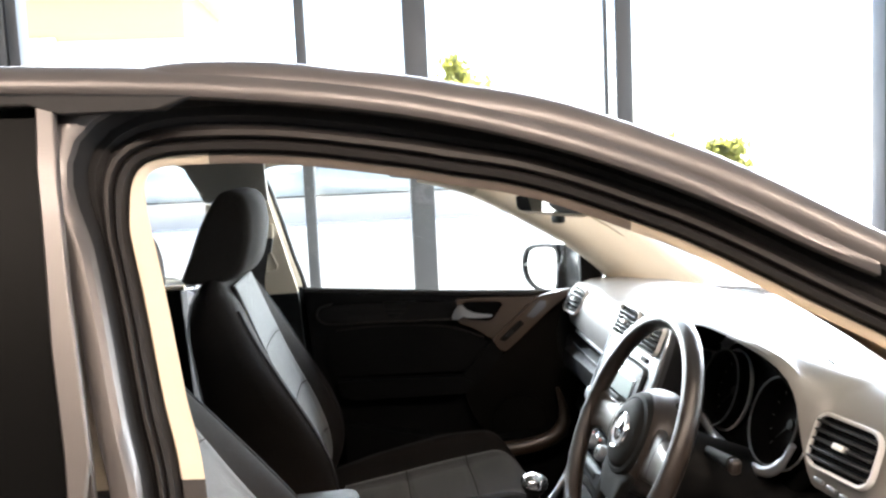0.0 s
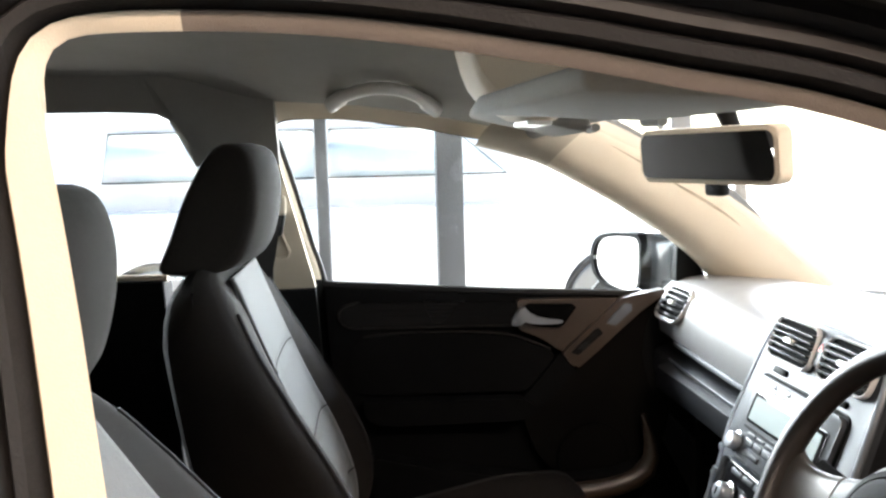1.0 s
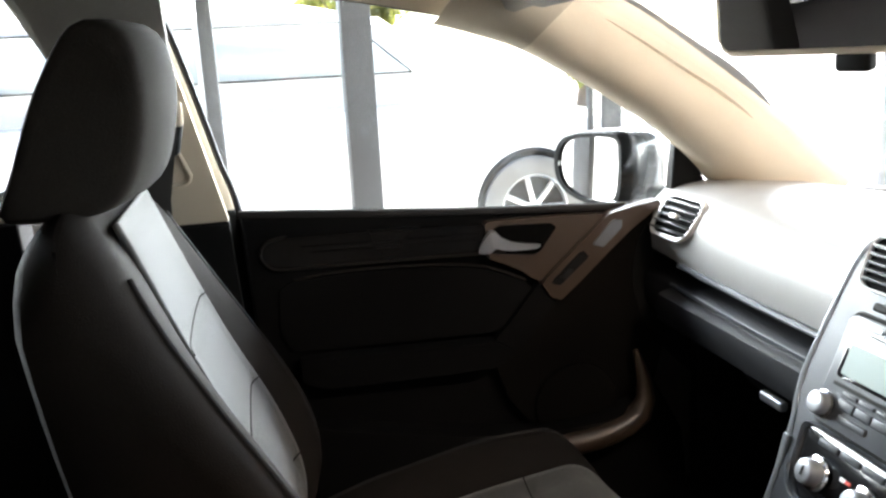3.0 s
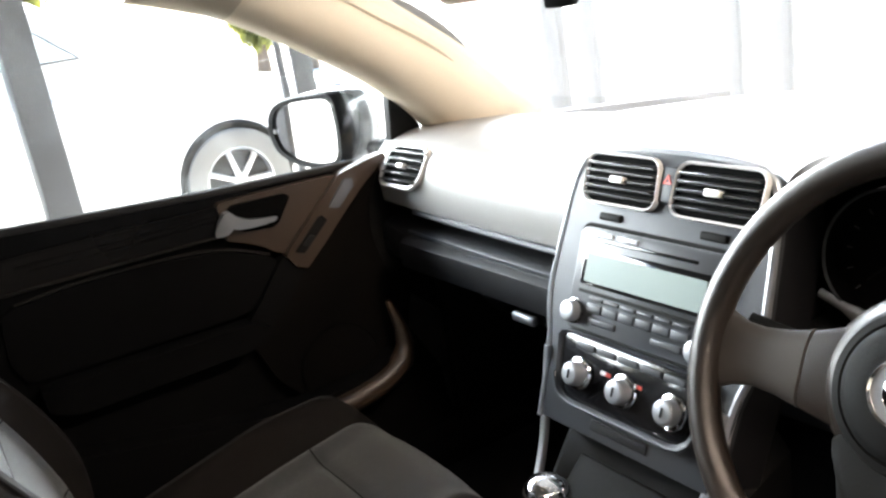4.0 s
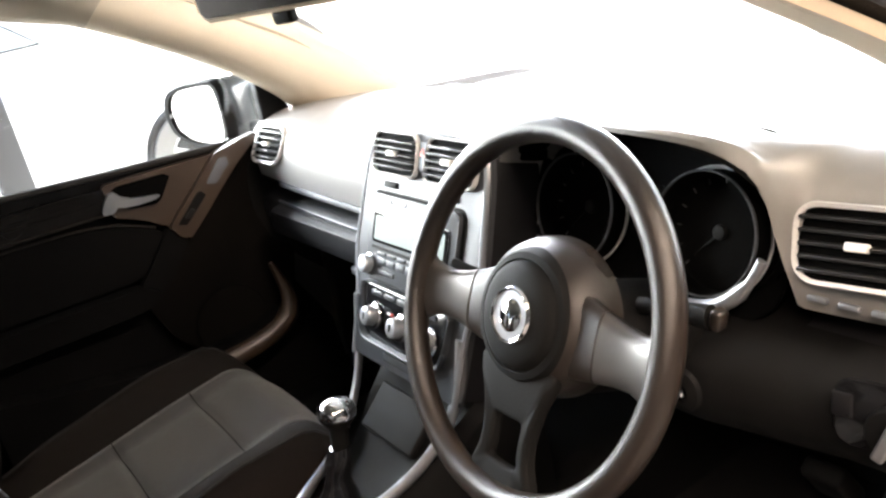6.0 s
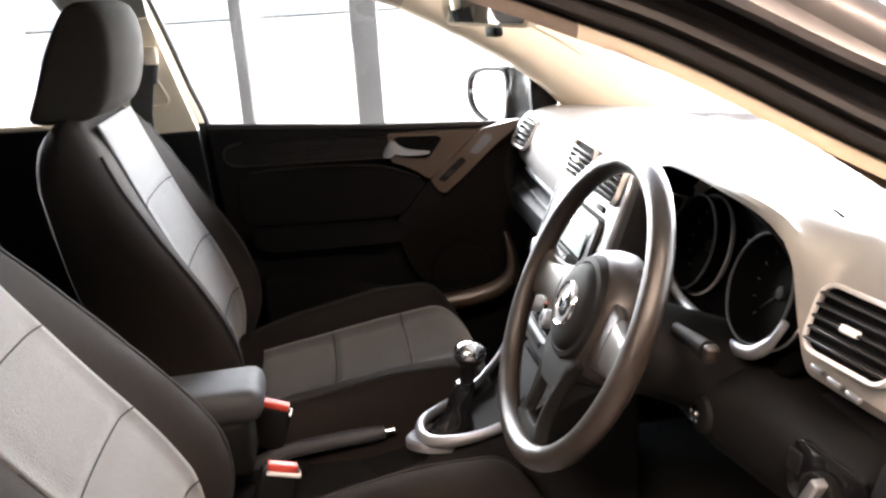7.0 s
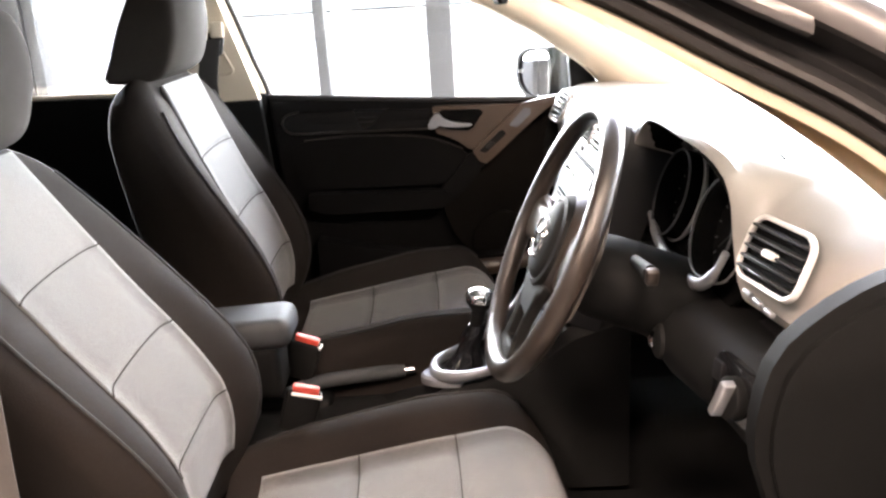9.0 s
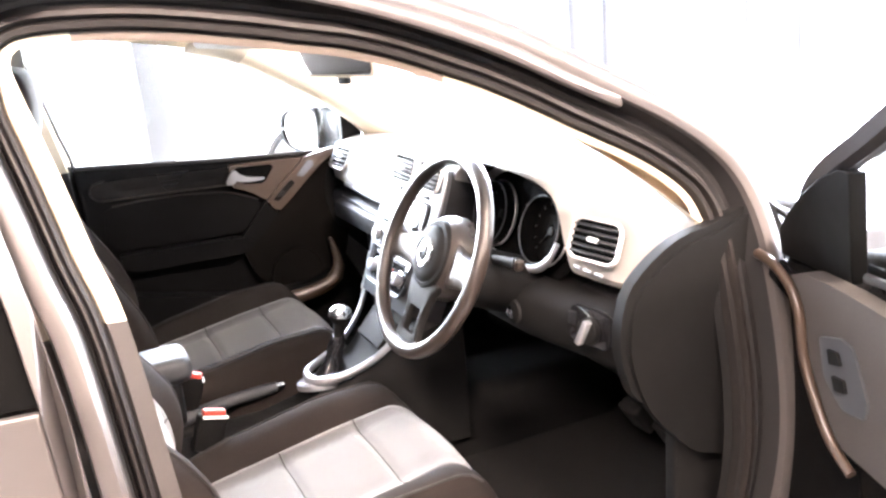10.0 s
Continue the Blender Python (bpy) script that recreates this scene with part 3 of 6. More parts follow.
# floor pan
for side in (-1, 1):
    part("kick_panel", rbox(0.46, 0.03, 0.54, 0.008, pose(0.84, side * 0.690, 0.60)), BLACK, car, "black footwell side panel")
    part("sill", rbox(2.5, 0.13, 0.19, 0.02, pose(-0.15, side * 0.705, 0.295)), BLACK, car, "black door sill")
part("floor_pan", rbox(2.5, 1.40, 0.05, 0.01, pose(-0.20, 0, 0.315)), CARPET, car, "black carpeted cabin floor")
part("bulkhead", rbox(0.05, 1.38, 0.62, 0.01, pose(1.0, 0, 0.62)), CARPET, car, "black front bulkhead")
part("tunnel", rbox(1.5, 0.22, 0.20, 0.05, pose(0.2, 0, 0.40)), CARPET, car, "carpeted centre tunnel")
for x in (1.32, -1.26):
    for side in (-1, 1):
        wheel = part("wheel", spin([(0.17, -0.09), (0.215, -0.10), (0.30, -0.10), (0.316, -0.08), (0.316, 0.08), (0.30, 0.10), (0.215, 0.10), (0.20, 0.06), (0.17, 0.05), (0.0, 0.05)], pose(x, side * 0.70, 0.316, -90 * side, 0, 0)), TYRE, car, "black road wheel")

# ---- seats ----
def along(x, *pairs):
    return float(np.interp(x, [p[0] for p in pairs], [p[1] for p in pairs]))


def seat(side, drop, lean, cush_dx, lift):
    """A front seat: side is +1 for the passenger's; drop lowers its headrest, lift raises its cushion."""
    root = new("front_seat")
    root.parent = car
    root["label"] = "front seat with light grey cloth panels and charcoal bolsters"
    cy = 0.33 * side
    head_dx = lean * 0.26

    def curve(z, pts):
        """A soft curve through a few heights."""
        return sum(along(z + d, *pts) for d in (-0.03, -0.015, 0, 0.015, 0.03)) / 5

    def back(z, a, out=0.0):
        """A point of the backrest's front at height z, a from -1 to 1 across."""
        crest = curve(z, ((0.52, -0.135), (0.56, -0.112), (0.62, -0.082), (0.68, -0.076), (0.74, -0.090), (0.80, -0.118), (0.89, -0.170), (0.96, -0.210), (1.02, -0.242), (1.09, -0.272), (1.12, -0.282)))
        deep = curve(z, ((0.52, 0.012), (0.62, 0.040), (0.74, 0.046), (0.87, 0.034), (0.96, 0.016), (1.03, 0.004), (1.1, 0.0)))
        half = along(z, (0.52, 0.225), (0.62, 0.238), (0.74, 0.246), (0.90, 0.246), (0.98, 0.238), (1.03, 0.222), (1.06, 0.202), (1.08, 0.175), (1.095, 0.13))
        b = abs(a)
        x = crest - deep * (1 - ease(b, 0.36, 0.80)) - (0.05 * (1 - math.sqrt(max(0.0, 1 - ((b - 0.8) / 0.2) ** 2))) if b > 0.8 else 0.0)
        return Vector((x + out + lean * max(0.0, z - 0.72) ** 1.15, cy + half * a, z))

    rings = []
    for z in (0.52, 0.545, 0.575, 0.61, 0.65, 0.69, 0.73, 0.77, 0.81, 0.85, 0.89, 0.93, 0.965, 1.0, 1.03, 1.055, 1.072, 1.085, 1.093, 1.096):
        rear = along(z, (0.52, -0.25), (0.70, -0.29), (0.86, -0.325), (1.0, -0.348), (1.1, -0.345)) + lean * max(0.0, z - 0.72) ** 1.15
        shut = math.sqrt(max(0.05, 1 - (max(0.0, z - 1.035) / 0.063) ** 2))
        ring = [back(z, math.sin(math.pi / 2 * j / 22)) for j in range(-22, 23)]
        half = ring[-1].y - cy
        ring += [Vector((rear + 0.035, cy + half, z)), Vector((rear + 0.008, cy + half * 0.95, z))] + [Vector((rear - 0.012 * (1 - u * u), cy + half * u, z)) for u in (0.85, 0.5, 0, -0.5, -0.85)] + [Vector((rear + 0.008, cy - half * 0.95, z)), Vector((rear + 0.035, cy - half, z))]
        mid = (back(z, 0).x + rear) / 2
        rings.append([Vector((mid + (p.x - mid) * shut, p.y, p.z)) for p in ring])
    b = part("backrest", loft(rings), BOLSTER, root, "charcoal backrest with raised side bolsters")
    def panel(z):
        """How far across the cloth reaches at a height, as a share of the half width."""
        return min(0.124 / abs(back(z, 1).y - cy), 0.78)

    # cloth panels between the bolsters, parted by seams
    def seam(v, cuts):
        return max(math.exp(-((v - c) / 0.008) ** 2) for c in cuts)

    grid = []
    for i in range(90):
        z = 0.60 + 0.482 * i / 89
        wid = panel(z)
        edge = min(1.0, min(z - 0.60, 1.082 - z) / 0.02)
        grid.append([back(z, wid * j / 16, 0.0034 + 0.0060 * (1 - abs(j / 16) ** 5) * edge * (1 - 0.95 * seam(z + 0.004 * (j / 16) ** 2, (0.705, 0.822, 0.945)))) for j in range(-16, 17)])
    thick(part("cloth_panel", loft(grid, False, False), CLOTH, b, "light grey woven cloth"), 0.006, -1)
    for z0 in (0.705, 0.822, 0.945):
        part("seam", tube([back(z0 - 0.004 * (j / 16) ** 2, panel(z0) * j / 16, 0.0040) for j in range(-16, 17)], 0.0012, 6), BOLSTER, b)
    for s in (-1, 1):
        part("seam", tube([back(z, s * (panel(z) + 0.004), 0.0005) for z in (0.60 + 0.28 * i / 30 for i in range(31))], 0.0013, 6), BOLSTER, b)
    for s in (-1, 1):
        part("piping", tube([back(z, s * 0.86, 0.001) for z in (0.57 + 0.47 * i / 24 for i in range(25))], 0.0028, 6), PIPING, b)

    # cushion
    def cush(f, a, up=0.0):
        """f from 0 at the back to 1 at the front edge."""
        z = along(f, (0, 0.555), (0.3, 0.573), (0.6, 0.598), (0.85, 0.622), (1.0, 0.632)) + lift - 0.085 * max(0, (f - 0.80) / 0.20) ** 2.4
        b = abs(a)
        z += along(f, (0, 0.03), (0.25, 0.050), (0.6, 0.056), (0.85, 0.036), (1.0, 0.022)) * ease(b, 0.38, 0.80) - (0.055 * (1 - math.sqrt(max(0.0, 1 - ((b - 0.8) / 0.2) ** 2))) if b > 0.8 else 0.0)
        half = 0.235 + 0.018 * math.sin(math.pi * f * 0.8)
        return Vector((-0.13 + (0.50 + cush_dx) * f - 0.035 * max(0, f - 0.7) / 0.3 * a * a, cy + half * a, z + up))

    rings = []
    for f in (0.0, 0.08, 0.16, 0.25, 0.35, 0.45, 0.55, 0.65, 0.74, 0.81, 0.87, 0.92, 0.96, 0.985, 1.0):
        top = [cush(f, math.sin(math.pi / 2 * j / 22)) for j in range(-22, 23)]
        under = [Vector((p.x - 0.03 * max(0, f - 0.8) / 0.2, cy + (p.y - cy) * 0.97, 0.37)) for p in (cush(f, j / 6) for j in range(6, -7, -1))]
        rings.append(top + under)
    c = part("cushion", loft(rings), BOLSTER, root, "charcoal seat cushion with raised bolsters")
    grid = []
    for i in range(90):
        f = 0.10 + 0.885 * i / 89
        edge = min(1.0, min(f - 0.10, 0.985 - f) / 0.04)
        grid.append([cush(f, 0.54 * j / 16, 0.0008 + 0.0085 * (1 - abs(j / 16) ** 5) * edge * (1 - 0.95 * seam(0.5 * f + 0.004 * (j / 16) ** 2, (0.200, 0.345)))) for j in range(-16, 17)])
    thick(part("cloth_panel", loft(grid, False, False), CLOTH, c, "light grey woven cloth"), 0.006, -1)
    for f0 in (0.40, 0.69):
        part("seam", tube([cush(f0 - 0.008 * (j / 16) ** 2, 0.54 * j / 16, 0.0014) for j in range(-16, 17)], 0.0011, 6), BOLSTER, c)
    for s in (-1, 1):
        part("piping", tube([cush(f, s * 0.86, 0.001) for f in (0.06 + 0.86 * i / 20 for i in range(21))], 0.0028, 6), PIPING, c)
    part("seat_base", rbox(0.42, 0.40, 0.05, 0.01, pose(0.08, cy, 0.345)), BLACK, root, "black seat rail cover")

    # headrest on two posts: flat sides, a curved front
    outline = smooth_line([(-0.371, 0, 1.097), (-0.355, 0, 1.134), (-0.327, 0, 1.202), (-0.296, 0, 1.255), (-0.276, 0, 1.272), (-0.254, 0, 1.270), (-0.238, 0, 1.256), (-0.229, 0, 1.223), (-0.230, 0, 1.180), (-0.243, 0, 1.130), (-0.258, 0, 1.104), (-0.280, 0, 1.091), (-0.322, 0, 1.086), (-0.362, 0, 1.088)], 44, closed=True)
    mid = Vector((-0.285, 0, 1.175))
    rings = []
    for u, s in ((-1.0, 0.74), (-0.995, 0.90), (-0.975, 0.955), (-0.94, 0.985), (-0.88, 1.0), (-0.6, 1.01), (-0.3, 1.015), (0, 1.018), (0.3, 1.015), (0.6, 1.01), (0.88, 1.0), (0.94, 0.985), (0.975, 0.955), (0.995, 0.90), (1.0, 0.74)):
        rings.append([Vector((mid.x + head_dx + (p.x - mid.x) * s + 0.022 * (1 - u * u) * ease(p.x, -0.30, -0.24), cy + 0.125 * u, mid.z + (p.z - mid.z) * s + drop)) for p in outline])
    hr = part("headrest", loft(rings), HEADREST, root, "charcoal headrest")
    for s in (-1, 1):
        part("headrest_post", tube([(-0.30 + head_dx, cy + 0.05 * s, 1.03), (-0.29 + head_dx, cy + 0.05 * s, 1.12 + drop)], 0.006, 8), CHROME, root, "chrome post")
    part("lever", rbox(0.06, 0.012, 0.02, 0.005, pose(-0.02, cy + 0.246 * side, 0.47)), BLACK, root)
    return root


seat(1, 0.0, 0.0, 0.0, -0.020)
seat(-1, 0.0, -0.30, 0.03, -0.030).location.z = -0.040
# rear bench
bench = new("rear_bench")
bench.parent = car
bench["label"] = "dark rear bench seat"
part("backrest", rbox(0.16, 1.20, 0.58, 0.05, pose(-1.22, 0, 0.78, 0, -20, 0)), BOLSTER, bench)
part("cushion", rbox(0.48, 1.22, 0.18, 0.05, pose(-0.90, 0, 0.46)), BOLSTER, bench)
for side in (-1, 1):
    part("headrest", rbox(0.10, 0.24, 0.14, 0.04, pose(-1.33, side * 0.36, 1.10, 0, -15, 0)), HEADREST, bench)

# ---- dashboard ----
def dash_ring(y):
    """The dashboard's lower outline in x and z at y; it stands further ahead on the driver's side."""
    u = abs(y) / 0.69
    edge = 0.020 * u ** 3 + 0.058 * ease(-y, 0.09, 0.15)
    cut = -0.486 < y < -0.118
    return [Vector((0.66 if cut and x < 0.61 and z > 0.83 else x + (edge if x < 0.6 else 0), y, z)) for x, z in
            ((1.02 - 0.19 * u * u, 0.945), (0.90 - 0.08 * u * u, 0.962), (0.78, 0.975), (0.68, 0.984), (0.60, 0.986), (0.552, 0.980), (0.526, 0.964), (0.513, 0.938), (0.508, 0.912), (0.512, 0.868), (0.526, 0.863), (0.545, 0.860), (0.548, 0.846), (0.530, 0.840), (0.508, 0.835), (0.500, 0.826), (0.497, 0.805), (0.500, 0.785), (0.508, 0.768), (0.530, 0.757), (0.62, 0.735), (0.72, 0.60), (1.0, 0.60))]


HOOD_Y = -0.302


def hood_top(y):
    """Height of the instrument opening's upper edge at y."""
    c = min(abs(y - HOOD_Y) / 0.178, 1.0) ** (1 / 0.72)
    return 0.942 + 0.092 * math.sqrt(max(0.0, 1 - c * c)) ** 0.80


def pad_row(y):
    """The soft upper pad in x and z at y: it arches over the instruments and rolls down to the vents."""
    u = abs(y) / 0.69
    crown = 0.012 * (1 - u * u)
    far = [(1.02 - 0.19 * u * u, 0.945 + crown), (0.90 - 0.08 * u * u, 0.962 + crown), (0.78, 0.975 + crown), (0.70, 0.984 + crown)]
    left = [(0.64, 0.988), (0.60, 0.986), (0.566, 0.982), (0.540, 0.973), (0.524, 0.958), (0.514, 0.932), (0.509, 0.900), (0.511, 0.872), (0.524, 0.863), (0.56, 0.861)]
    right = [(0.665, 0.982), (0.638, 0.978), (0.615, 0.970), (0.598, 0.955), (0.585, 0.938), (0.574, 0.915), (0.565, 0.892), (0.560, 0.874), (0.566, 0.862), (0.60, 0.858)]
    brow = [(0.665, 1.006), (0.628, 1.020), (0.59, 1.030), (0.56, 1.036), (0.54, 1.040), (0.528, 1.041), (0.522, 1.039), (0.522, 1.034), (0.530, 1.032), (0.60, 1.031)]
    d = abs(y - HOOD_Y)
    g = ease(-y, 0.02, 0.30)
    wide = 1 - ease(d, 0.05, 0.30)
    tight = (hood_top(y) - 0.86) / 0.172 if d < 0.178 else 0.44 * (1 - ease(d, 0.178, 0.196))
    edge = 0.020 * u ** 3
    rows = []
    for k, (p, q, r) in enumerate(zip(left, right, brow)):
        f = k / 9
        b = wide * (1 - f) + tight * f if f < 1 else tight
        b = max(b, tight) if k > 4 else b
        base = Vector((p[0] + edge, p[1] + crown * (1 - f))).lerp(Vector((q[0] + 0.34 * max(0.0, -0.49 - y) ** 1.3, q[1] + crown * (1 - f))), g)
        rows.append((base.x + (r[0] - base.x) * wide * wide, base.y + (r[1] - base.y) * b))
    return [Vector((x, y, z)) for x, z in far + rows + [(0.70, min(rows[-1][1], 0.90)), (0.96 - 0.19 * u * u, 0.90)]]


STATIONS = [-0.715, -0.712] + sorted([0.69 * k / 14 for k in range(-14, 15)] + [-0.487, -0.485, -0.119, -0.117]) + [0.712, 0.715]
FINE = [-0.700 + 0.006 * k for k in range(97)] + [-0.115 + 0.03 * k for k in range(28)]
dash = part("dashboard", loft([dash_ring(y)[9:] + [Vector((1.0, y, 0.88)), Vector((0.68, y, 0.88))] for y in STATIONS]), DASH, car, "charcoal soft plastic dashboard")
pad = part("dash_pad", loft([pad_row(y) for y in FINE + [0.712]]), DASHTOP, dash, "soft dashboard top, grey raised for window sheen")
strip = [dash_ring(y)[14] + Vector((-0.004, 0, -0.002)) for y in (0.60 - 0.49 * k / 12 for k in range(13))]
part("trim_strip", tube(strip, 0.0035, 8, flat=0.7), STACK, dash, "slim grey trim line")
part("shelf_lip", tube([dash_ring(y)[9] + Vector((-0.002, 0, 0.0)) for y in (0.58 - 0.46 * k / 12 for k in range(13))], 0.005, 8), STACK, dash)
part("glovebox_door", loft([[Vector((x, y, z)) for x, z in ((0.500, 0.828), (0.489, 0.822), (0.485, 0.800), (0.488, 0.780), (0.505, 0.768), (0.53, 0.766), (0.53, 0.828))] for y in (0.59, 0.58, 0.40, 0.20, 0.15, 0.14)]), DASH, dash, "charcoal glovebox lid")
part("glovebox_latch", rbox(0.012, 0.05, 0.014, 0.004, pose(0.502, 0.285, 0.756)), SATIN, dash, "satin glovebox latch")
low_rows = []
for y, k in ((-0.19, 0.75), (-0.20, 0.93), (-0.22, 1.0), (-0.32, 1.0), (-0.42, 1.0), (-0.50, 1.0), (-0.56, 1.0), (-0.61, 1.0), (-0.645, 0.97), (-0.665, 0.88), (-0.675, 0.7)):
    dx = 0.032 * ease(-y, 0.38, 0.60) + 0.05 * ease(-y, 0.625, 0.72)
    low_rows.append([Vector((0.60 + (x - 0.60) * k + dx, y, 0.76 + (z - 0.76) * k)) for x, z in ((0.575, 0.838), (0.530, 0.836), (0.506, 0.828), (0.494, 0.812), (0.489, 0.790), (0.491, 0.768), (0.502, 0.748), (0.530, 0.728), (0.60, 0.69), (0.66, 0.66), (0.66, 0.838))])
part("lower_panel", loft(low_rows), BLACK, dash, "charcoal lower dashboard panel")
# rounded end cap by the driver's door
cap = [(0.655, 0.962), (0.60, 0.95), (0.55, 0.92), (0.520, 0.885), (0.508, 0.82), (0.52, 0.76), (0.548, 0.70), (0.60, 0.64), (0.66, 0.60), (0.80, 0.60), (0.80, 0.962)]
for side in (-1, 1):
    flank("end_cap", [(p.x, p.z) for p in smooth_line([(x, 0, z) for x, z in cap], 44, closed=True)], 0.052, 0.02, BLACK, side, dash, "black dashboard end cap", 0.008, False)
    grown = [(0.70 + (x - 0.70) * 1.07, 0.785 + (z - 0.785) * (1.08 if z > 0.785 else 0.8)) for x, z in cap[:7]] + [(0.66, 0.68), (0.80, 0.68), (0.80, 0.978)]
    flank("end_pad", [(p.x, p.z) for p in smooth_line([(x, 0, z) for x, z in grown], 44, closed=True)], 0.062, 0.022, BLACK, side, dash, "dark padded edge of the dashboard", 0.009, False)


SLAT = material("dark_vent_slat", (0.014, 0.014, 0.014), 0.32, grain=0.1, scale=200)


def vent(x, y, z, w, h, tilt, yaw, skew, slats, label, r=0.014, rim=0.006):
    """An air vent: a bright surround, a dark box behind and tilted slats."""
    m = facing(x, y, z, tilt, yaw)
    out, inn = rrect(w, h, r, skew=skew), rrect(w - rim, h - rim, max(r - rim / 2, 0.003), skew=skew)
    v = part("air_vent", ring_plate(out, inn, 0.0075, m), BRIGHT, car, label)
    part("vent_box", plate(rrect(w - 0.006, h - 0.006, max(r - 0.003, 0.003), skew=skew), 0.002, m @ pose(0, 0, 0.0005)), VOID, v, smooth=False)
    for k in range(slats):
        yy = (h - 0.016) * ((k + 0.5) / slats - 0.5)
        part("slat", rbox(w - 0.013, 0.0032, 0.010, 0.0008, m @ pose(skew * yy, yy, 0.0050, 14, 0, 0), seg=1), SLAT, v)
    part("vent_tab", rbox(0.020, 0.008, 0.010, 0.002, m @ pose(0, 0, 0.009)), WHITE, v, "pale vent tab")
    return v


vent(0.527, 0.593, 0.944, 0.120, 0.078, 24, 2, 0.34, 5, "side air vent with a bright surround", 0.026, 0.014)
vent(0.576, -0.550, 0.933, 0.116, 0.074, 26, 9, -0.10, 5, "side air vent with a thin silver surround", 0.022, 0.010)
for k in range(3):
    part("vent_wheel", rbox(0.020, 0.006, 0.006, 0.002, facing(0.560, -0.548, 0.884, 12) @ pose(0.03 - 0.03 * k, 0, 0.001)), SATIN, dash)

# centre stack
STK = facing(0.463, -0.003, 0.895, 22)


def on_stack(y, z, out=0.0):
    """The frame on the stack's face at a car y and height z."""
    return STK @ pose(-y, (z - 0.895) / math.cos(radians(22)), out)


top = [(-0.142, 0.060), (-0.139, 0.085), (-0.134, 0.105), (-0.122, 0.120), (-0.102, 0.128), (-0.06, 0.133), (0, 0.135), (0.06, 0.133), (0.102, 0.128), (0.122, 0.120), (0.134, 0.105), (0.139, 0.085), (0.142, 0.060)]
shape = [(-0.128, -0.20), (-0.134, -0.11), (-0.142, -0.080), (-0.149, -0.045), (-0.147, 0.0)] + top + [(0.147, 0.0), (0.149, -0.045), (0.142, -0.080), (0.134, -0.11), (0.128, -0.20)]
stack = part("centre_fascia", plate(shape, 0.016, STK @ pose(0, 0, -0.014), 0.006), STACK, car, "grey centre console stack")
part("stack_body", plate([(x * 0.965, y * 0.98) for x, y in shape], 0.075, STK @ pose(0, 0, -0.085), 0.006), DASH, stack, "charcoal stack housing")
edge = [Vector((p[0], p[1], 0.0)) for p in shape]
part("stack_edge", tube(smooth_line(edge, 60), 0.0045, 8, m=STK), SATIN, stack, "satin silver edge")
vent(*(on_stack(0.060, 0.984) @ Vector((0, 0, 0.004))), 0.112, 0.060, 22, 0, -0.06, 5, "centre air vent with a bright surround", 0.016)
vent(*(on_stack(-0.072, 0.984) @ Vector((0, 0, 0.004))), 0.112, 0.060, 22, 0, 0.06, 5, "centre air vent with a bright surround", 0.016)
hz = part("hazard_switch", rbox(0.022, 0.040, 0.008, 0.003, on_stack(-0.006, 0.986, 0.003)), STACK, stack, "hazard switch with a red triangle")
tri = [(0.007 * math.sin(2 * math.pi * k / 3), 0.007 * math.cos(2 * math.pi * k / 3)) for k in range(3)]
tri2 = [(0.0035 * math.sin(2 * math.pi * k / 3), 0.0035 * math.cos(2 * math.pi * k / 3)) for k in range(3)]
part("warning_triangle", ring_plate(tri, tri2, 0.0012, on_stack(-0.006, 0.990, 0.0075)), RED, hz)
for y in (0.07, -0.075):
    part("stack_button", rbox(0.034, 0.009, 0.006, 0.0025, on_stack(y, 0.944, 0.003)), BLACK, stack)

radio = part("radio", plate(rrect(0.212, 0.118, 0.010), 0.010, on_stack(0, 0.876, 0.0), 0.003), STACK, car, "grey car radio with a display")
part("radio_gap", ring_plate(rrect(0.222, 0.128, 0.013), rrect(0.212, 0.118, 0.010), 0.003, on_stack(0, 0.876, 0.0008)), BLACK, radio)
part("display_bezel", plate(rrect(0.184, 0.044, 0.004), 0.002, on_stack(0, 0.889, 0.0098), 0.001), GLOSSY, radio, "gloss black display surround")
part("display", plate(rrect(0.170, 0.033, 0.002), 0.0012, on_stack(0, 0.888, 0.0118)), SCREEN, radio, "pale grey green display", smooth=False)
part("disc_slot", rbox(0.136, 0.004, 0.003, 0.001, on_stack(0, 0.918, 0.010)), GLOSSY, radio)
for y in (0.068, 0.030):
    part("radio_button", rbox(0.030, 0.006, 0.004, 0.0015, on_stack(y, 0.924, 0.010)), SATIN, radio)
part("key_strip", rbox(0.184, 0.004, 0.002, 0.0008, on_stack(0, 0.862, 0.010)), BLACK, radio, "dark groove under the display")
for k in range(6):
    part("radio_button", rbox(0.024, 0.011, 0.005, 0.002, on_stack(0.0625 - 0.025 * k, 0.846, 0.010)), STACK, radio)
    part("radio_button", rbox(0.022, 0.005, 0.005, 0.0015, on_stack(0.0625 - 0.025 * k, 0.856, 0.010)), STACK, radio)
for y in (0.047, -0.047):
    part("radio_button", rbox(0.042, 0.008, 0.005, 0.002, on_stack(y, 0.833, 0.010)), STACK, radio)
for y in (0.092, -0.092):
    knob = part("radio_knob", disc(0.0125, 0.016, on_stack(y, 0.838, 0.009), 28, 0.003), SATIN, radio, "satin rotary knob")
    part("knob_skirt", spin([(0.0125, 0.0), (0.0148, 0.001), (0.0148, 0.004), (0.0125, 0.005)], on_stack(y, 0.838, 0.009), 28), CHROME, knob)

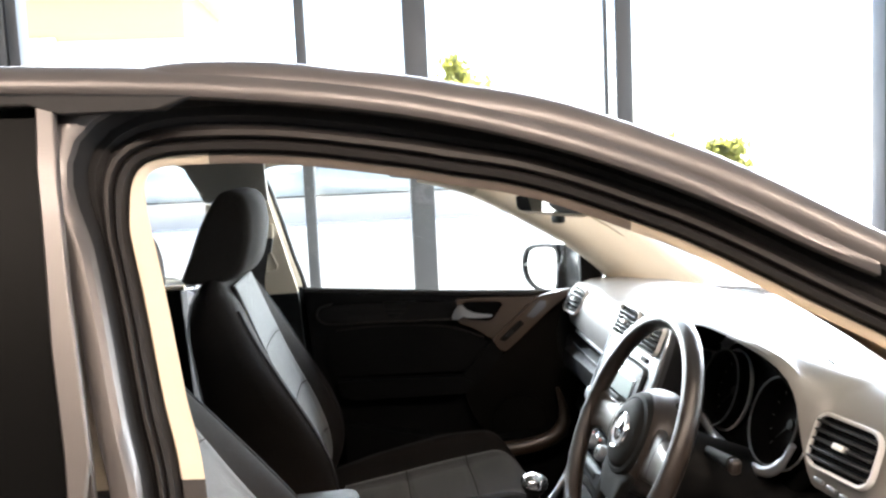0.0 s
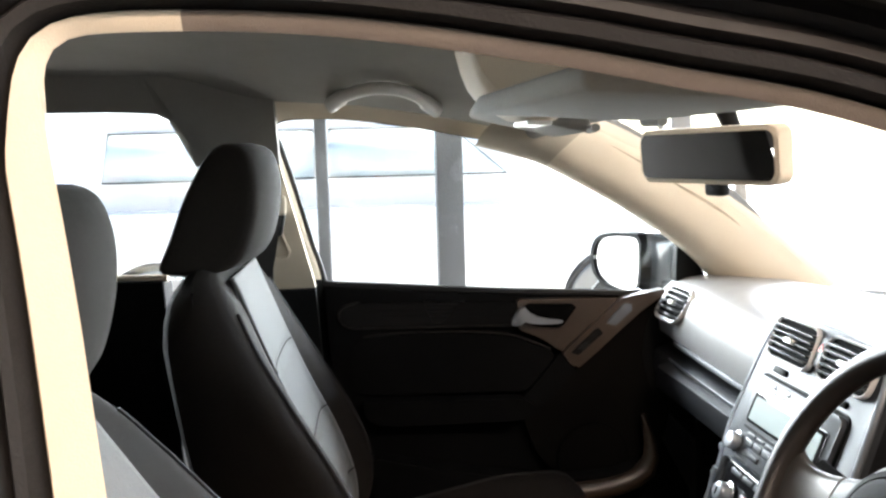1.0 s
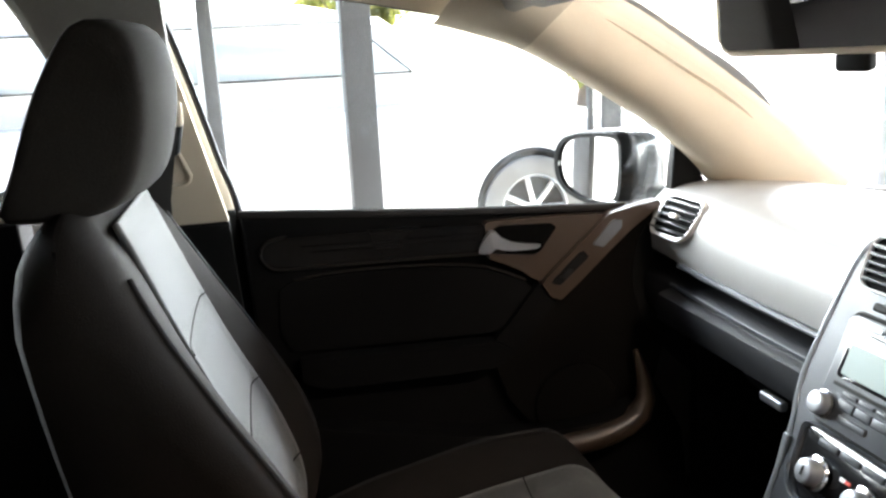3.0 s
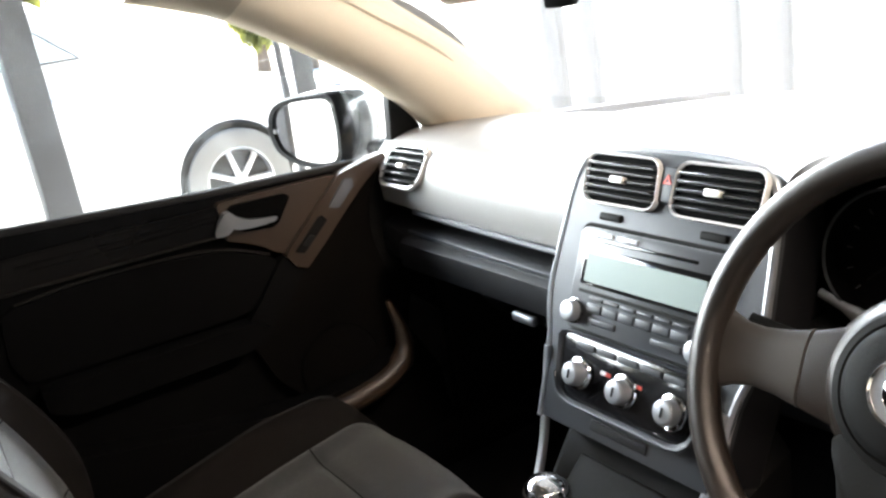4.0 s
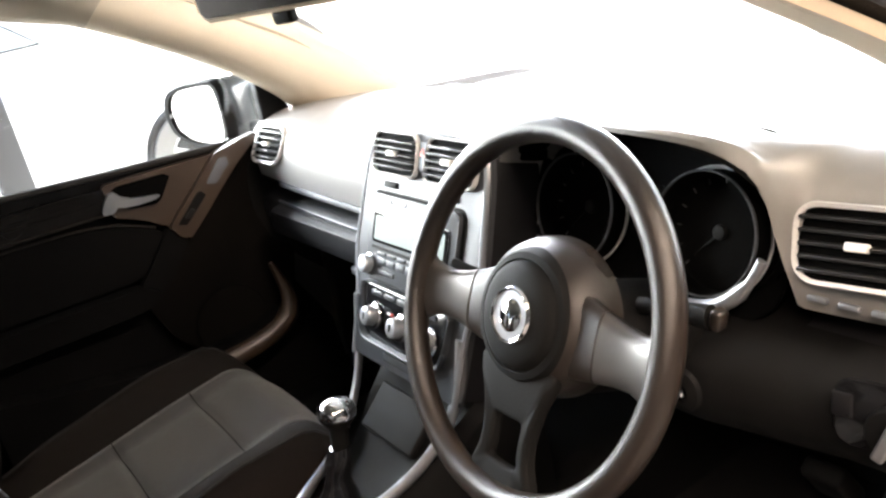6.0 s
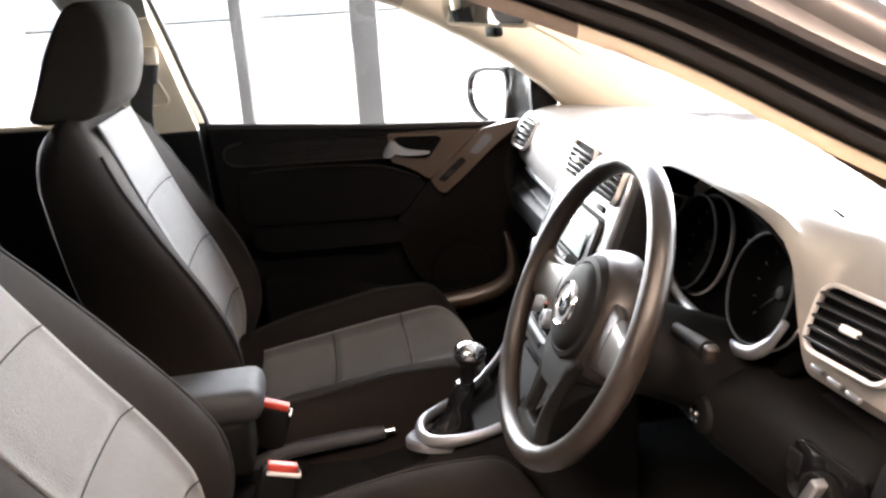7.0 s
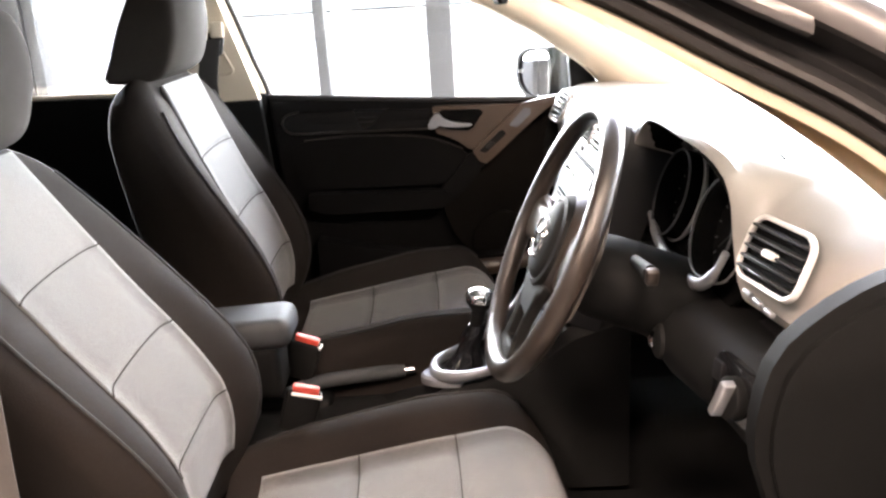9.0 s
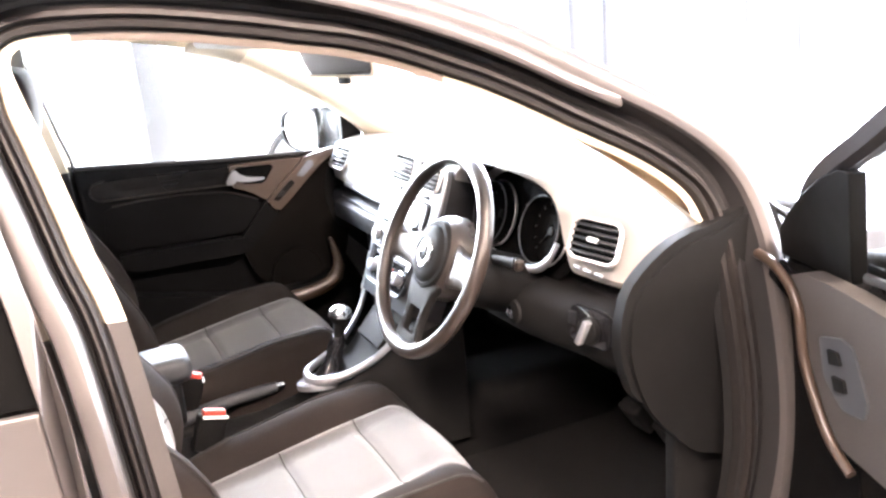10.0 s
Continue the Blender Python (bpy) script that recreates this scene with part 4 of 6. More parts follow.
PANEL = [(-0.112, 0.034), (-0.108, 0.040), (-0.100, 0.042), (0.100, 0.042), (0.108, 0.040), (0.112, 0.034), (0.106, -0.010), (0.098, -0.028), (0.088, -0.036), (0.074, -0.039), (-0.074, -0.039), (-0.088, -0.036), (-0.098, -0.028), (-0.106, -0.010)]
climate = part("climate_panel", plate([(x * 0.95, y * 0.95) for x, y in PANEL], 0.008, on_stack(0, 0.777, 0.0), 0.003), GLOSSY, car, "black climate control panel")
part("panel_rim", ring_plate(PANEL, [(x * 0.95, y * 0.93) for x, y in PANEL], 0.012, on_stack(0, 0.777, 0.0)), STACK, climate, "grey rim")
part("panel_lip", tube([(x * 1.01, y - 0.001, 0.012) for x, y in PANEL[6:]], 0.0028, 8, m=on_stack(0, 0.777, 0.0)), STACK, climate, "grey lower lip")
for y in (0.069, -0.001, -0.070):
    k1 = part("climate_knob", disc(0.0150, 0.018, on_stack(y, 0.774, 0.008), 36, 0.003, 0.0130), SATIN, climate, "satin rotary climate knob")
    part("knob_ring", spin([(0.0180, 0.0), (0.0195, 0.002), (0.0185, 0.004), (0.0145, 0.005)], on_stack(y, 0.774, 0.008), 36), CHROME, k1)
    part("knob_mark", rbox(0.002, 0.010, 0.002, 0.0, on_stack(y, 0.774, 0.0262)), BLACK, k1)
for k in range(5):
    part("climate_button", rbox(0.030, 0.008, 0.005, 0.002, on_stack(0.066 - 0.033 * k, 0.804, 0.008)), STACK, climate)
for k in range(4):
    part("lamp_mark", rbox(0.007, 0.004, 0.001, 0.0, on_stack(0.033 - 0.0465 * (k // 2) - 0.008 * (k % 2), 0.784, 0.0083)), RED if k % 2 else WHITE, climate)
part("label_plate", rbox(0.085, 0.012, 0.003, 0.001, on_stack(0.0, 0.726, 0.0025)), DASH, stack)

# console: silver-edged sides, gear lever, handbrake, armrest
console = part("console", loft([[Vector((x, -w, 0.40)), Vector((x, -w, z - 0.02)), Vector((x, -w + 0.015, z)), Vector((x, 0, z - 0.012)), Vector((x, w - 0.015, z)), Vector((x, w, z - 0.02)), Vector((x, w, 0.40))] for x, w, z in ((0.52, 0.128, 0.72), (0.43, 0.126, 0.690), (0.38, 0.112, 0.650), (0.33, 0.092, 0.605), (0.28, 0.074, 0.580), (0.22, 0.050, 0.560), (0.19, 0.050, 0.535), (0.10, 0.080, 0.50), (0.0, 0.085, 0.49), (-0.30, 0.085, 0.49))]), BLACK, car, "black centre console")
loop = [on_stack(k * 0.134, 0.790, 0.002).translation for k in (1,)] + [Vector((0.402, 0.128, 0.730)), Vector((0.380, 0.116, 0.680)), Vector((0.345, 0.098, 0.638)), Vector((0.300, 0.078, 0.606)), Vector((0.250, 0.060, 0.588)), Vector((0.213, 0.036, 0.580))]
loop = loop + [Vector((0.202, 0, 0.578))] + [Vector((p.x, -p.y, p.z)) for p in loop[::-1]]
line = smooth_line(loop, 72)
width = [0.0075 + 0.0040 * math.exp(-((k - 35.5) / 9.0) ** 2) for k in range(72)]
part("console_edge", tube(line, width, 12, flat=0.75), SATIN, console, "satin silver edge that loops round the gear lever")
gear = new("gear_lever")
gear.parent = car
gear["label"] = "chrome-topped gear lever with a black gaiter"
part("gear_surround", ring_plate([(0.050 * math.cos(a), 0.068 * math.sin(a)) for a in (2 * math.pi * k / 36 for k in range(36))], [(0.036 * math.cos(a), 0.050 * math.sin(a)) for a in (2 * math.pi * k / 36 for k in range(36))], 0.016, pose(0.245, 0, 0.555, 0, 8, 90)), SATIN, gear, "satin silver oval surround")
rings = []
for k in range(9):
    f = k / 8
    c = Vector((0.245 + 0.035 * f, 0, 0.558 + 0.10 * f))
    fold = 0.004 * math.sin(f * 9)
    rings.append([c + Vector(((0.040 - 0.028 * f ** 0.8 + fold) * math.cos(a) * (1 + 0.06 * math.cos(6 * a)), (0.028 - 0.017 * f ** 0.8 + fold) * math.sin(a), 0)) for a in (2 * math.pi * j / 24 for j in range(24))])
part("gaiter", loft(rings), GLOSSY, gear, "black leather gaiter")
part("lever_shaft", tube([(0.280, 0, 0.65), (0.287, 0, 0.69)], [0.011, 0.014], 16), BLACK, gear)
part("knob", spin([(0.0, -0.024), (0.011, -0.024), (0.013, -0.014), (0.019, -0.006), (0.0245, 0.002), (0.0245, 0.006)], pose(0.288, 0, 0.697, 0, 8, 0), 32), BLACK, gear, "black gear knob")
part("knob_cap", spin([(0.0250, 0.004), (0.0262, 0.009), (0.0245, 0.017), (0.019, 0.0235), (0.010, 0.027), (0.0, 0.028)], pose(0.288, 0, 0.697, 0, 8, 0), 32), CHROME, gear, "chrome knob cap")
part("ashtray_lid", rbox(0.07, 0.13, 0.012, 0.004, pose(0.372, 0, 0.652, 0, -42, 0)), BLACK, console, "black ashtray lid")
hb = new("handbrake")
hb.parent = car
hb["label"] = "dark handbrake lever with a chrome button"
part("grip", tube(smooth_line([(-0.10, 0.062, 0.505), (-0.03, 0.064, 0.532), (0.06, 0.069, 0.541), (0.146, 0.073, 0.544)], 14), [0.012] * 3 + [0.0135] * 9 + [0.013, 0.011], 14), ARMREST, hb, "dark grey moulded grip")
part("button", tube([(0.146, 0.073, 0.544), (0.164, 0.0738, 0.5455)], [0.0085, 0.0075], 14), CHROME, hb, "chrome release button")
part("lever_boot", rbox(0.18, 0.06, 0.05, 0.015, pose(-0.08, 0.062, 0.490)), BLACK, hb)
arm = new("centre_armrest")
arm.parent = console
arm["label"] = "blue-grey padded centre armrest"
part("pad", rbox(0.30, 0.115, 0.055, 0.022, pose(-0.185, 0, 0.676, 0, -2, 0), 4), ARMREST, arm, "padded vinyl lid")
part("box", rbox(0.27, 0.10, 0.10, 0.015, pose(-0.195, 0, 0.61)), BLACK, arm, "black storage box")
part("pedestal", rbox(0.16, 0.085, 0.14, 0.02, pose(-0.20, 0, 0.53)), BLACK, arm)
for (x, y, z), yaw in (((-0.010, -0.081, 0.590), 8), ((-0.025, 0.073, 0.616), -5)):
    bk = part("belt_buckle", rbox(0.06, 0.022, 0.075, 0.006, pose(x - 0.018, y, z - 0.036, 0, 18, yaw)), BLACK, car, "black belt buckle with a red button")
    part("release_button", rbox(0.045, 0.016, 0.012, 0.003, pose(x - 0.004, y, z + 0.003, 0, 18, yaw)), RED, bk, "red release button")
    part("buckle_edge", rbox(0.052, 0.022, 0.006, 0.002, pose(x - 0.004, y, z - 0.006, 0, 18, yaw)), WHITE, bk)

# ---- instruments ----
CL = facing(0.582, -0.297, 0.920, 18)
RINGS = material("silver_gauge_ring_paint", (0.50, 0.50, 0.51), 0.38, 0.15, grain=0.06, scale=260)
hood = []
for k in range(33):
    a = radians(-90 + 360 * k / 32)
    cs, sn = math.cos(a), math.sin(a)
    y = -0.302 + 0.178 * math.copysign(abs(cs) ** 0.72, cs)
    z = 0.942 + (0.092 if sn > 0 else 0.090) * math.copysign(abs(sn) ** 0.80, sn)
    lip = 0.525 + 0.038 * min(1.0, 1 - sn)
    hood.append([Vector((0.632, -0.302 + (y + 0.302) * 0.97, 0.937 + (z - 0.937) * (0.80 if sn > 0 else 0.93))), Vector((lip + 0.006, y, z)), Vector((lip, y + 0.002 * cs, z + 0.002 * sn)), Vector((lip + 0.005, y + 0.005 * cs, z + 0.003 * sn)), Vector((lip + 0.035, y + 0.004 * cs, z - 0.001))])
cluster = part("instrument_hood", loft(hood, False, False), VOID, car, "black hood round the instruments")
part("instrument_panel", plate(rrect(0.350, 0.19, 0.05), 0.004, CL @ pose(0, 0.010, -0.014)), VOID, cluster, smooth=False)
for cx in (-0.088, 0.098):
    g = part("gauge", disc(0.060, 0.004, CL @ pose(cx, -0.002, -0.010), 48), VOID, cluster, "black round gauge")
    part("gauge_ring", spin([(0.0650, -0.002), (0.0670, 0.001), (0.0680, 0.004), (0.0668, 0.0055), (0.0650, 0.004), (0.0640, 0.0)], CL @ pose(cx, -0.002, 0), 56), RINGS, g, "silver gauge ring")
    part("gauge_tube", spin([(0.0600, -0.010), (0.0610, 0.022), (0.0622, 0.0235), (0.0634, 0.022), (0.0636, -0.010)], CL @ pose(cx, -0.002, 0), 56), VOID, g, "black gauge cowl")
    part("tube_ring", spin([(0.0612, 0.0228), (0.0618, 0.0252), (0.0628, 0.0256), (0.0638, 0.0248), (0.0640, 0.0225)], CL @ pose(cx, -0.002, 0), 56), ARMREST, g, "thin dark grey ring")
    for k in range(13):
        a = radians(225 - 270 * k / 12)
        part("gauge_mark", rbox(0.006, 0.0014, 0.001, 0, CL @ pose(cx + 0.053 * math.cos(a), -0.002 + 0.053 * math.sin(a), -0.0055, 0, 0, math.degrees(a))), ARMREST, g)
    part("gauge_hub", disc(0.008, 0.006, CL @ pose(cx, -0.002, -0.008), 24, 0.002), BLACK, g)
    part("needle", rbox(0.040, 0.002, 0.002, 0, CL @ pose(cx - 0.014, -0.016, -0.004, 0, 0, 45)), BLACK, g)
part("info_display", plate(rrect(0.034, 0.070, 0.003), 0.002, CL @ pose(0.0, 0.0, -0.010)), VOID, cluster, smooth=False)
for yy, w in ((0.030, 0.020), (-0.020, 0.024), (-0.028, 0.013)):
    part("info_bar", rbox(w, 0.004, 0.001, 0, CL @ pose(0.0, yy, -0.0075)), ARMREST, cluster)
part("cluster_lip", tube(smooth_line([(0.545, -0.150, 0.880), (0.538, -0.23, 0.858), (0.535, -0.33, 0.853), (0.537, -0.41, 0.858), (0.543, -0.450, 0.882), (0.550, -0.470, 0.915)], 26), [0.005] * 3 + [0.008] * 20 + [0.005] * 3, 10, flat=0.8), SATIN, cluster, "satin lower edge of the instruments")

# ---- steering wheel ----
SW = facing(0.366, -0.339, 0.905, 24.8)
wheel = new("steering_wheel")
wheel.parent = car
wheel["label"] = "worn dark three-spoke steering wheel"
circle = [(0.1765 * math.cos(a), 0.1765 * math.sin(a), 0.0) for a in (2 * math.pi * k / 72 for k in range(72))]
part("rim", tube(circle, 0.0140, 14, closed=True, m=SW), RIM, wheel, "worn grey-brown rim")
hub = part("hub", spin([(0.0, 0.012), (0.030, 0.012), (0.044, 0.009), (0.0515, 0.004), (0.0525, 0.001), (0.0540, 0.003), (0.060, 0.001), (0.066, -0.010), (0.068, -0.030), (0.050, -0.055)], SW, 56), BLACK, wheel, "round padded hub")
part("hub_body", spin([(0.050, 0.0), (0.060, -0.002), (0.070, -0.008), (0.079, -0.018), (0.084, -0.032), (0.085, -0.048)], SW @ Matrix.Diagonal((1, 0.92, 1, 1)), 56), RIM, wheel, "padded airbag cover")
for s in (-1, 1):
    def arm(rows):
        return loft([[Vector((s * x, y + h * math.copysign(abs(math.cos(a)) ** 0.7, math.cos(a)), zz - 0.010 + 0.011 * math.copysign(abs(math.sin(a)) ** 0.7, math.sin(a)))) for a in (2 * math.pi * q / 24 for q in range(24))] for x, y, h, zz in rows], m=SW)
    sp = part("spoke", arm(((0.040, -0.002, 0.046, -0.012), (0.060, -0.003, 0.041, -0.010), (0.078, -0.005, 0.036, -0.009), (0.0905, -0.006, 0.033, -0.009), (0.0915, -0.006, 0.030, -0.010))), RIM, wheel, "broad side spoke")
    part("spoke_cover", arm(((0.0918, -0.006, 0.030, -0.010), (0.093, -0.006, 0.0325, -0.0085), (0.115, -0.007, 0.0275, -0.0085), (0.135, -0.008, 0.0255, -0.007), (0.152, -0.009, 0.028, -0.003), (0.164, -0.010, 0.034, 0.000), (0.170, -0.010, 0.038, 0.001))), SPOKE, sp, "smooth grey spoke cover")
yoke = smooth_line([(0, -0.040, 0), (0.052, -0.045, 0), (0.044, -0.075, 0), (0.036, -0.105, 0), (0.036, -0.135, 0), (0.046, -0.160, 0), (0.040, -0.170, 0), (0, -0.172, 0), (-0.040, -0.170, 0), (-0.046, -0.160, 0), (-0.036, -0.135, 0), (-0.036, -0.105, 0), (-0.044, -0.075, 0), (-0.052, -0.045, 0)], 56, closed=True)
slot = smooth_line([(0, -0.100, 0), (0.017, -0.1005, 0), (0.020, -0.104, 0), (0.0195, -0.115, 0), (0.0195, -0.130, 0), (0.021, -0.142, 0), (0.018, -0.146, 0), (0, -0.147, 0), (-0.018, -0.146, 0), (-0.021, -0.142, 0), (-0.0195, -0.130, 0), (-0.0195, -0.115, 0), (-0.020, -0.104, 0), (-0.017, -0.1005, 0)], 56, closed=True)
low = part("lower_spoke", ring_plate([(p.x, p.y) for p in yoke], [(p.x, p.y) for p in slot], 0.016, SW @ pose(0, 0, -0.018)), BLACK, wheel, "slotted lower spoke")
bev = low.modifiers.new("soft", 'BEVEL')
bev.width, bev.segments, bev.limit_method, bev.angle_limit = 0.005, 3, 'ANGLE', radians(50)
part("emblem_ring", spin([(0.0225, 0.011), (0.0235, 0.0145), (0.0255, 0.0155), (0.0272, 0.0135), (0.0278, 0.011)], SW, 40), CHROME, wheel, "chrome emblem ring")
part("emblem_disc", disc(0.0235, 0.0018, SW @ pose(0, 0, 0.0115), 40), SATIN, wheel, "plain round emblem")
part("emblem_dome", spin([(0.0, 0.0175), (0.008, 0.0168), (0.014, 0.0148), (0.0165, 0.0130)], SW, 32), CHROME, wheel, "plain raised centre")
part("column_shroud", loft([[Vector((x, -0.341 + w * math.cos(a), z + h * math.sin(a))) for a in (2 * math.pi * k / 24 for k in range(24))] for x, w, h, z in ((0.385, 0.052, 0.048, 0.868), (0.41, 0.062, 0.056, 0.858), (0.46, 0.070, 0.060, 0.842), (0.56, 0.078, 0.062, 0.80))]), BLACK, car, "black steering column cover")
part("indicator_stalk", tube([(0.425, -0.285, 0.880), (0.415, -0.23, 0.893), (0.405, -0.175, 0.905)], [0.008, 0.009, 0.010], 12, flat=0.7), BLACK, car, "black column stalk")
st = part("wiper_stalk", tube([(0.465, -0.395, 0.888), (0.464, -0.44, 0.894), (0.462, -0.482, 0.899)], [0.008, 0.009, 0.012], 12, flat=0.8), BLACK, car, "black column stalk with a grey end")
part("stalk_end", rbox(0.015, 0.012, 0.020, 0.004, pose(0.461, -0.490, 0.900, 15, 0, 0)), RIM, st)
ig = part("ignition_lock", spin([(0.0, 0.002), (0.010, 0.002), (0.012, 0.005), (0.015, 0.004), (0.022, 0.001), (0.024, -0.004)], facing(0.489, -0.409, 0.787, 4), 32), BLACK, car, "black ignition lock with a chrome barrel")
part("key_barrel", spin([(0.0, 0.004), (0.004, 0.004), (0.0075, 0.006), (0.0095, 0.004)], facing(0.486, -0.409, 0.787, 4), 24), CHROME, ig)
LS = facing(0.521, -0.600, 0.806, 8, 9)
ls = part("light_switch", plate(rrect(0.094, 0.060, 0.014), 0.006, LS @ pose(0.006, 0.006, -0.001), 0.002), GLOSSY, car, "black headlamp switch panel")
kn = part("rotary_knob", disc(0.0225, 0.014, LS @ pose(0.010, 0, 0.003), 36, 0.003), BLACK, ls)
part("knob_grip", rbox(0.011, 0.044, 0.018, 0.003, LS @ pose(0.010, 0, 0.020, 0, 0, -22)), SATIN, kn, "satin silver knob grip")
part("dimmer", rbox(0.018, 0.022, 0.006, 0.002, LS @ pose(-0.034, 0.012, 0.004)), DASH, ls)
for y in (-0.36, -0.47):
    part("pedal", rbox(0.03, 0.06, 0.075, 0.008, pose(0.80, y, 0.47, 0, -35, 0)), RUBBER, car, "black rubber pedal")

# ---- doors ----
def rounded(outline, times=2, c=0.22):
    """The outline with its corners cut, for a softly rounded panel."""
    for _ in range(times):
        cut = []
        for k, p in enumerate(outline):
            q = outline[(k + 1) % len(outline)]
            cut += [(p[0] * (1 - c) + q[0] * c, p[1] * (1 - c) + q[1] * c), (p[0] * c + q[0] * (1 - c), p[1] * c + q[1] * (1 - c))]
        outline = cut
    return outline


def door(side):
    """A front door, built shut; its parts hang on one part of the car."""
    root = new("front_door")
    root.parent = car
    root["label"] = "front door with black card, satin lever and brown-grey trim"
    F = lambda *a, **k: flank(*a, side=side, parent=root, **k)
    F("door_skin", [(-0.20, 0.36), (-0.245, 0.95), (0.20, 0.935), (0.785, 0.905), (0.79, 0.36)], -0.004, 0.012, PAINT, label="grey painted outer skin")
    card = F("door_card", [(-0.125, 0.345), (-0.15, 0.70), (-0.165, 0.995), (0.20, 0.968), (0.555, 0.945), (0.575, 0.80), (0.555, 0.62), (0.615, 0.50), (0.615, 0.345)], 0.058, 0.05, DOORCARD, label="black grained door card", bevel=0.008)
    S = lambda n, o, d, t, mt, lb="", bv=0.004: flank(n, rounded(o, 2, 0.08), d, t, mt, side, card, lb, bv, False)
    part("belt_strip", tube(smooth_line([(-0.165, side * 0.690, 0.997), (0.0, side * 0.692, 0.984), (0.20, side * 0.694, 0.968), (0.40, side * 0.697, 0.956), (0.56, side * 0.700, 0.947)], 16), 0.007, 8, flat=0.8), RUBBER, card, "black belt line seal")
    S("inset_panel", [(-0.136, 0.929), (-0.132, 0.943), (-0.120, 0.951), (-0.09, 0.956), (0.05, 0.953), (0.16, 0.949), (0.228, 0.945), (0.232, 0.900), (0.10, 0.903), (-0.06, 0.906), (-0.112, 0.908), (-0.128, 0.916)], 0.075, 0.02, INSET, "gloss black inset panel", 0.005)
    for dz, r in ((0.0, 0.0028), (-0.016, 0.0018), (-0.026, 0.0018)):
        part("inset_rib", tube(smooth_line([(-0.100 - 8 * min(dz, 0) * 0.2, side * 0.684, 0.9535 + dz), (0.05, side * 0.685, 0.9505 + dz), (0.222, side * 0.685, 0.943 + dz * 0.8)], 20), r, 6), INSET, card)
    rim_line = [(-0.095, 0.957), (-0.122, 0.952), (-0.134, 0.943), (-0.138, 0.929), (-0.130, 0.914), (-0.112, 0.905), (-0.06, 0.903), (0.10, 0.900), (0.225, 0.897)]
    part("inset_edge", tube(smooth_line([(x, side * 0.684, z) for x, z in rim_line], 40), 0.0026, 6), FLANGE, card, "slim dark edge")
    if side > 0:
        S("front_trim", [(0.226, 0.950), (0.30, 0.949), (0.40, 0.946), (0.440, 0.944), (0.436, 0.936), (0.322, 0.838), (0.305, 0.846), (0.288, 0.860), (0.262, 0.874), (0.232, 0.886)], 0.078, 0.02, BROWNTRIM, "brown-grey trim round the handle", 0.005)
        S("pull_handle", [(0.318, 0.838), (0.334, 0.812), (0.352, 0.805), (0.392, 0.838), (0.432, 0.874), (0.480, 0.915), (0.535, 0.953), (0.530, 0.962), (0.480, 0.954), (0.440, 0.946)], 0.090, 0.024, BROWNTRIM, "slanting pull handle", 0.007)
        S("pull_foot", [(0.315, 0.838), (0.348, 0.803), (0.300, 0.745), (0.250, 0.705), (0.215, 0.725), (0.262, 0.775)], 0.084, 0.02, DOORCARD, "black padded foot of the pull handle", 0.008)
        S("switch_plate", [(0.334, 0.838), (0.350, 0.832), (0.402, 0.876), (0.394, 0.886), (0.386, 0.884)], 0.093, 0.006, BLACK, "black switch plate", 0.002)
        S("window_switch", [(0.348, 0.846), (0.360, 0.843), (0.374, 0.856), (0.364, 0.860)], 0.0965, 0.006, DASH, "small dark window switch", 0.001)
        S("trim_cap", [(0.408, 0.896), (0.428, 0.890), (0.462, 0.920), (0.462, 0.934), (0.446, 0.936)], 0.093, 0.006, CAP, "pale blue-grey reflecting cap", 0.003)
    else:
        F("card_front", [(0.565, 0.345), (0.545, 0.60), (0.560, 0.925), (0.700, 0.928), (0.758, 0.922), (0.775, 0.88), (0.778, 0.42), (0.74, 0.352)], 0.0545, 0.045, DOORCARD, label="black grained front of the door card", bevel=0.008)
        edge_line = [(0.757, 0.933), (0.725, 0.930), (0.695, 0.920), (0.665, 0.900), (0.646, 0.868), (0.634, 0.815), (0.604, 0.762), (0.565, 0.715), (0.52, 0.690)]
        part("armrest_edge", tube(smooth_line([(x, side * 0.664, z) for x, z in edge_line], 40), 0.0075, 10), BROWNTRIM, card, "warm brown edge of the armrest")
        S("armrest_panel", [(0.690, 0.916), (0.655, 0.890), (0.640, 0.855), (0.628, 0.810), (0.598, 0.760), (0.560, 0.712), (0.45, 0.700), (0.34, 0.730), (0.32, 0.86), (0.40, 0.915), (0.55, 0.930), (0.65, 0.932)], 0.090, 0.03, GREYTRIM, "dark taupe armrest panel", 0.008)
        S("switch_plate", [(0.605, 0.855), (0.560, 0.868), (0.535, 0.862), (0.50, 0.80), (0.505, 0.775), (0.55, 0.770), (0.59, 0.800)], 0.094, 0.008, STACK, "grey oval switch plate", 0.006)
        S("window_switch", [(0.582, 0.846), (0.560, 0.848), (0.552, 0.832), (0.576, 0.826)], 0.098, 0.008, BLACK, "black window switch", 0.003)
        S("window_switch", [(0.570, 0.812), (0.545, 0.815), (0.538, 0.798), (0.562, 0.793)], 0.098, 0.008, BLACK, "black window switch", 0.003)
        S("pad_band", [(0.752, 0.922), (0.700, 0.905), (0.668, 0.880), (0.650, 0.840), (0.640, 0.790), (0.655, 0.785), (0.672, 0.84), (0.70, 0.875), (0.755, 0.895)], 0.078, 0.02, GLOSSY, "black band beside the armrest", 0.004)
    S("handle_recess", [(0.240, 0.936), (0.250, 0.942), (0.340, 0.938), (0.349, 0.930), (0.322, 0.894), (0.310, 0.888), (0.262, 0.894), (0.246, 0.904)], 0.082, 0.006, VOID, "dark handle recess", 0.002)
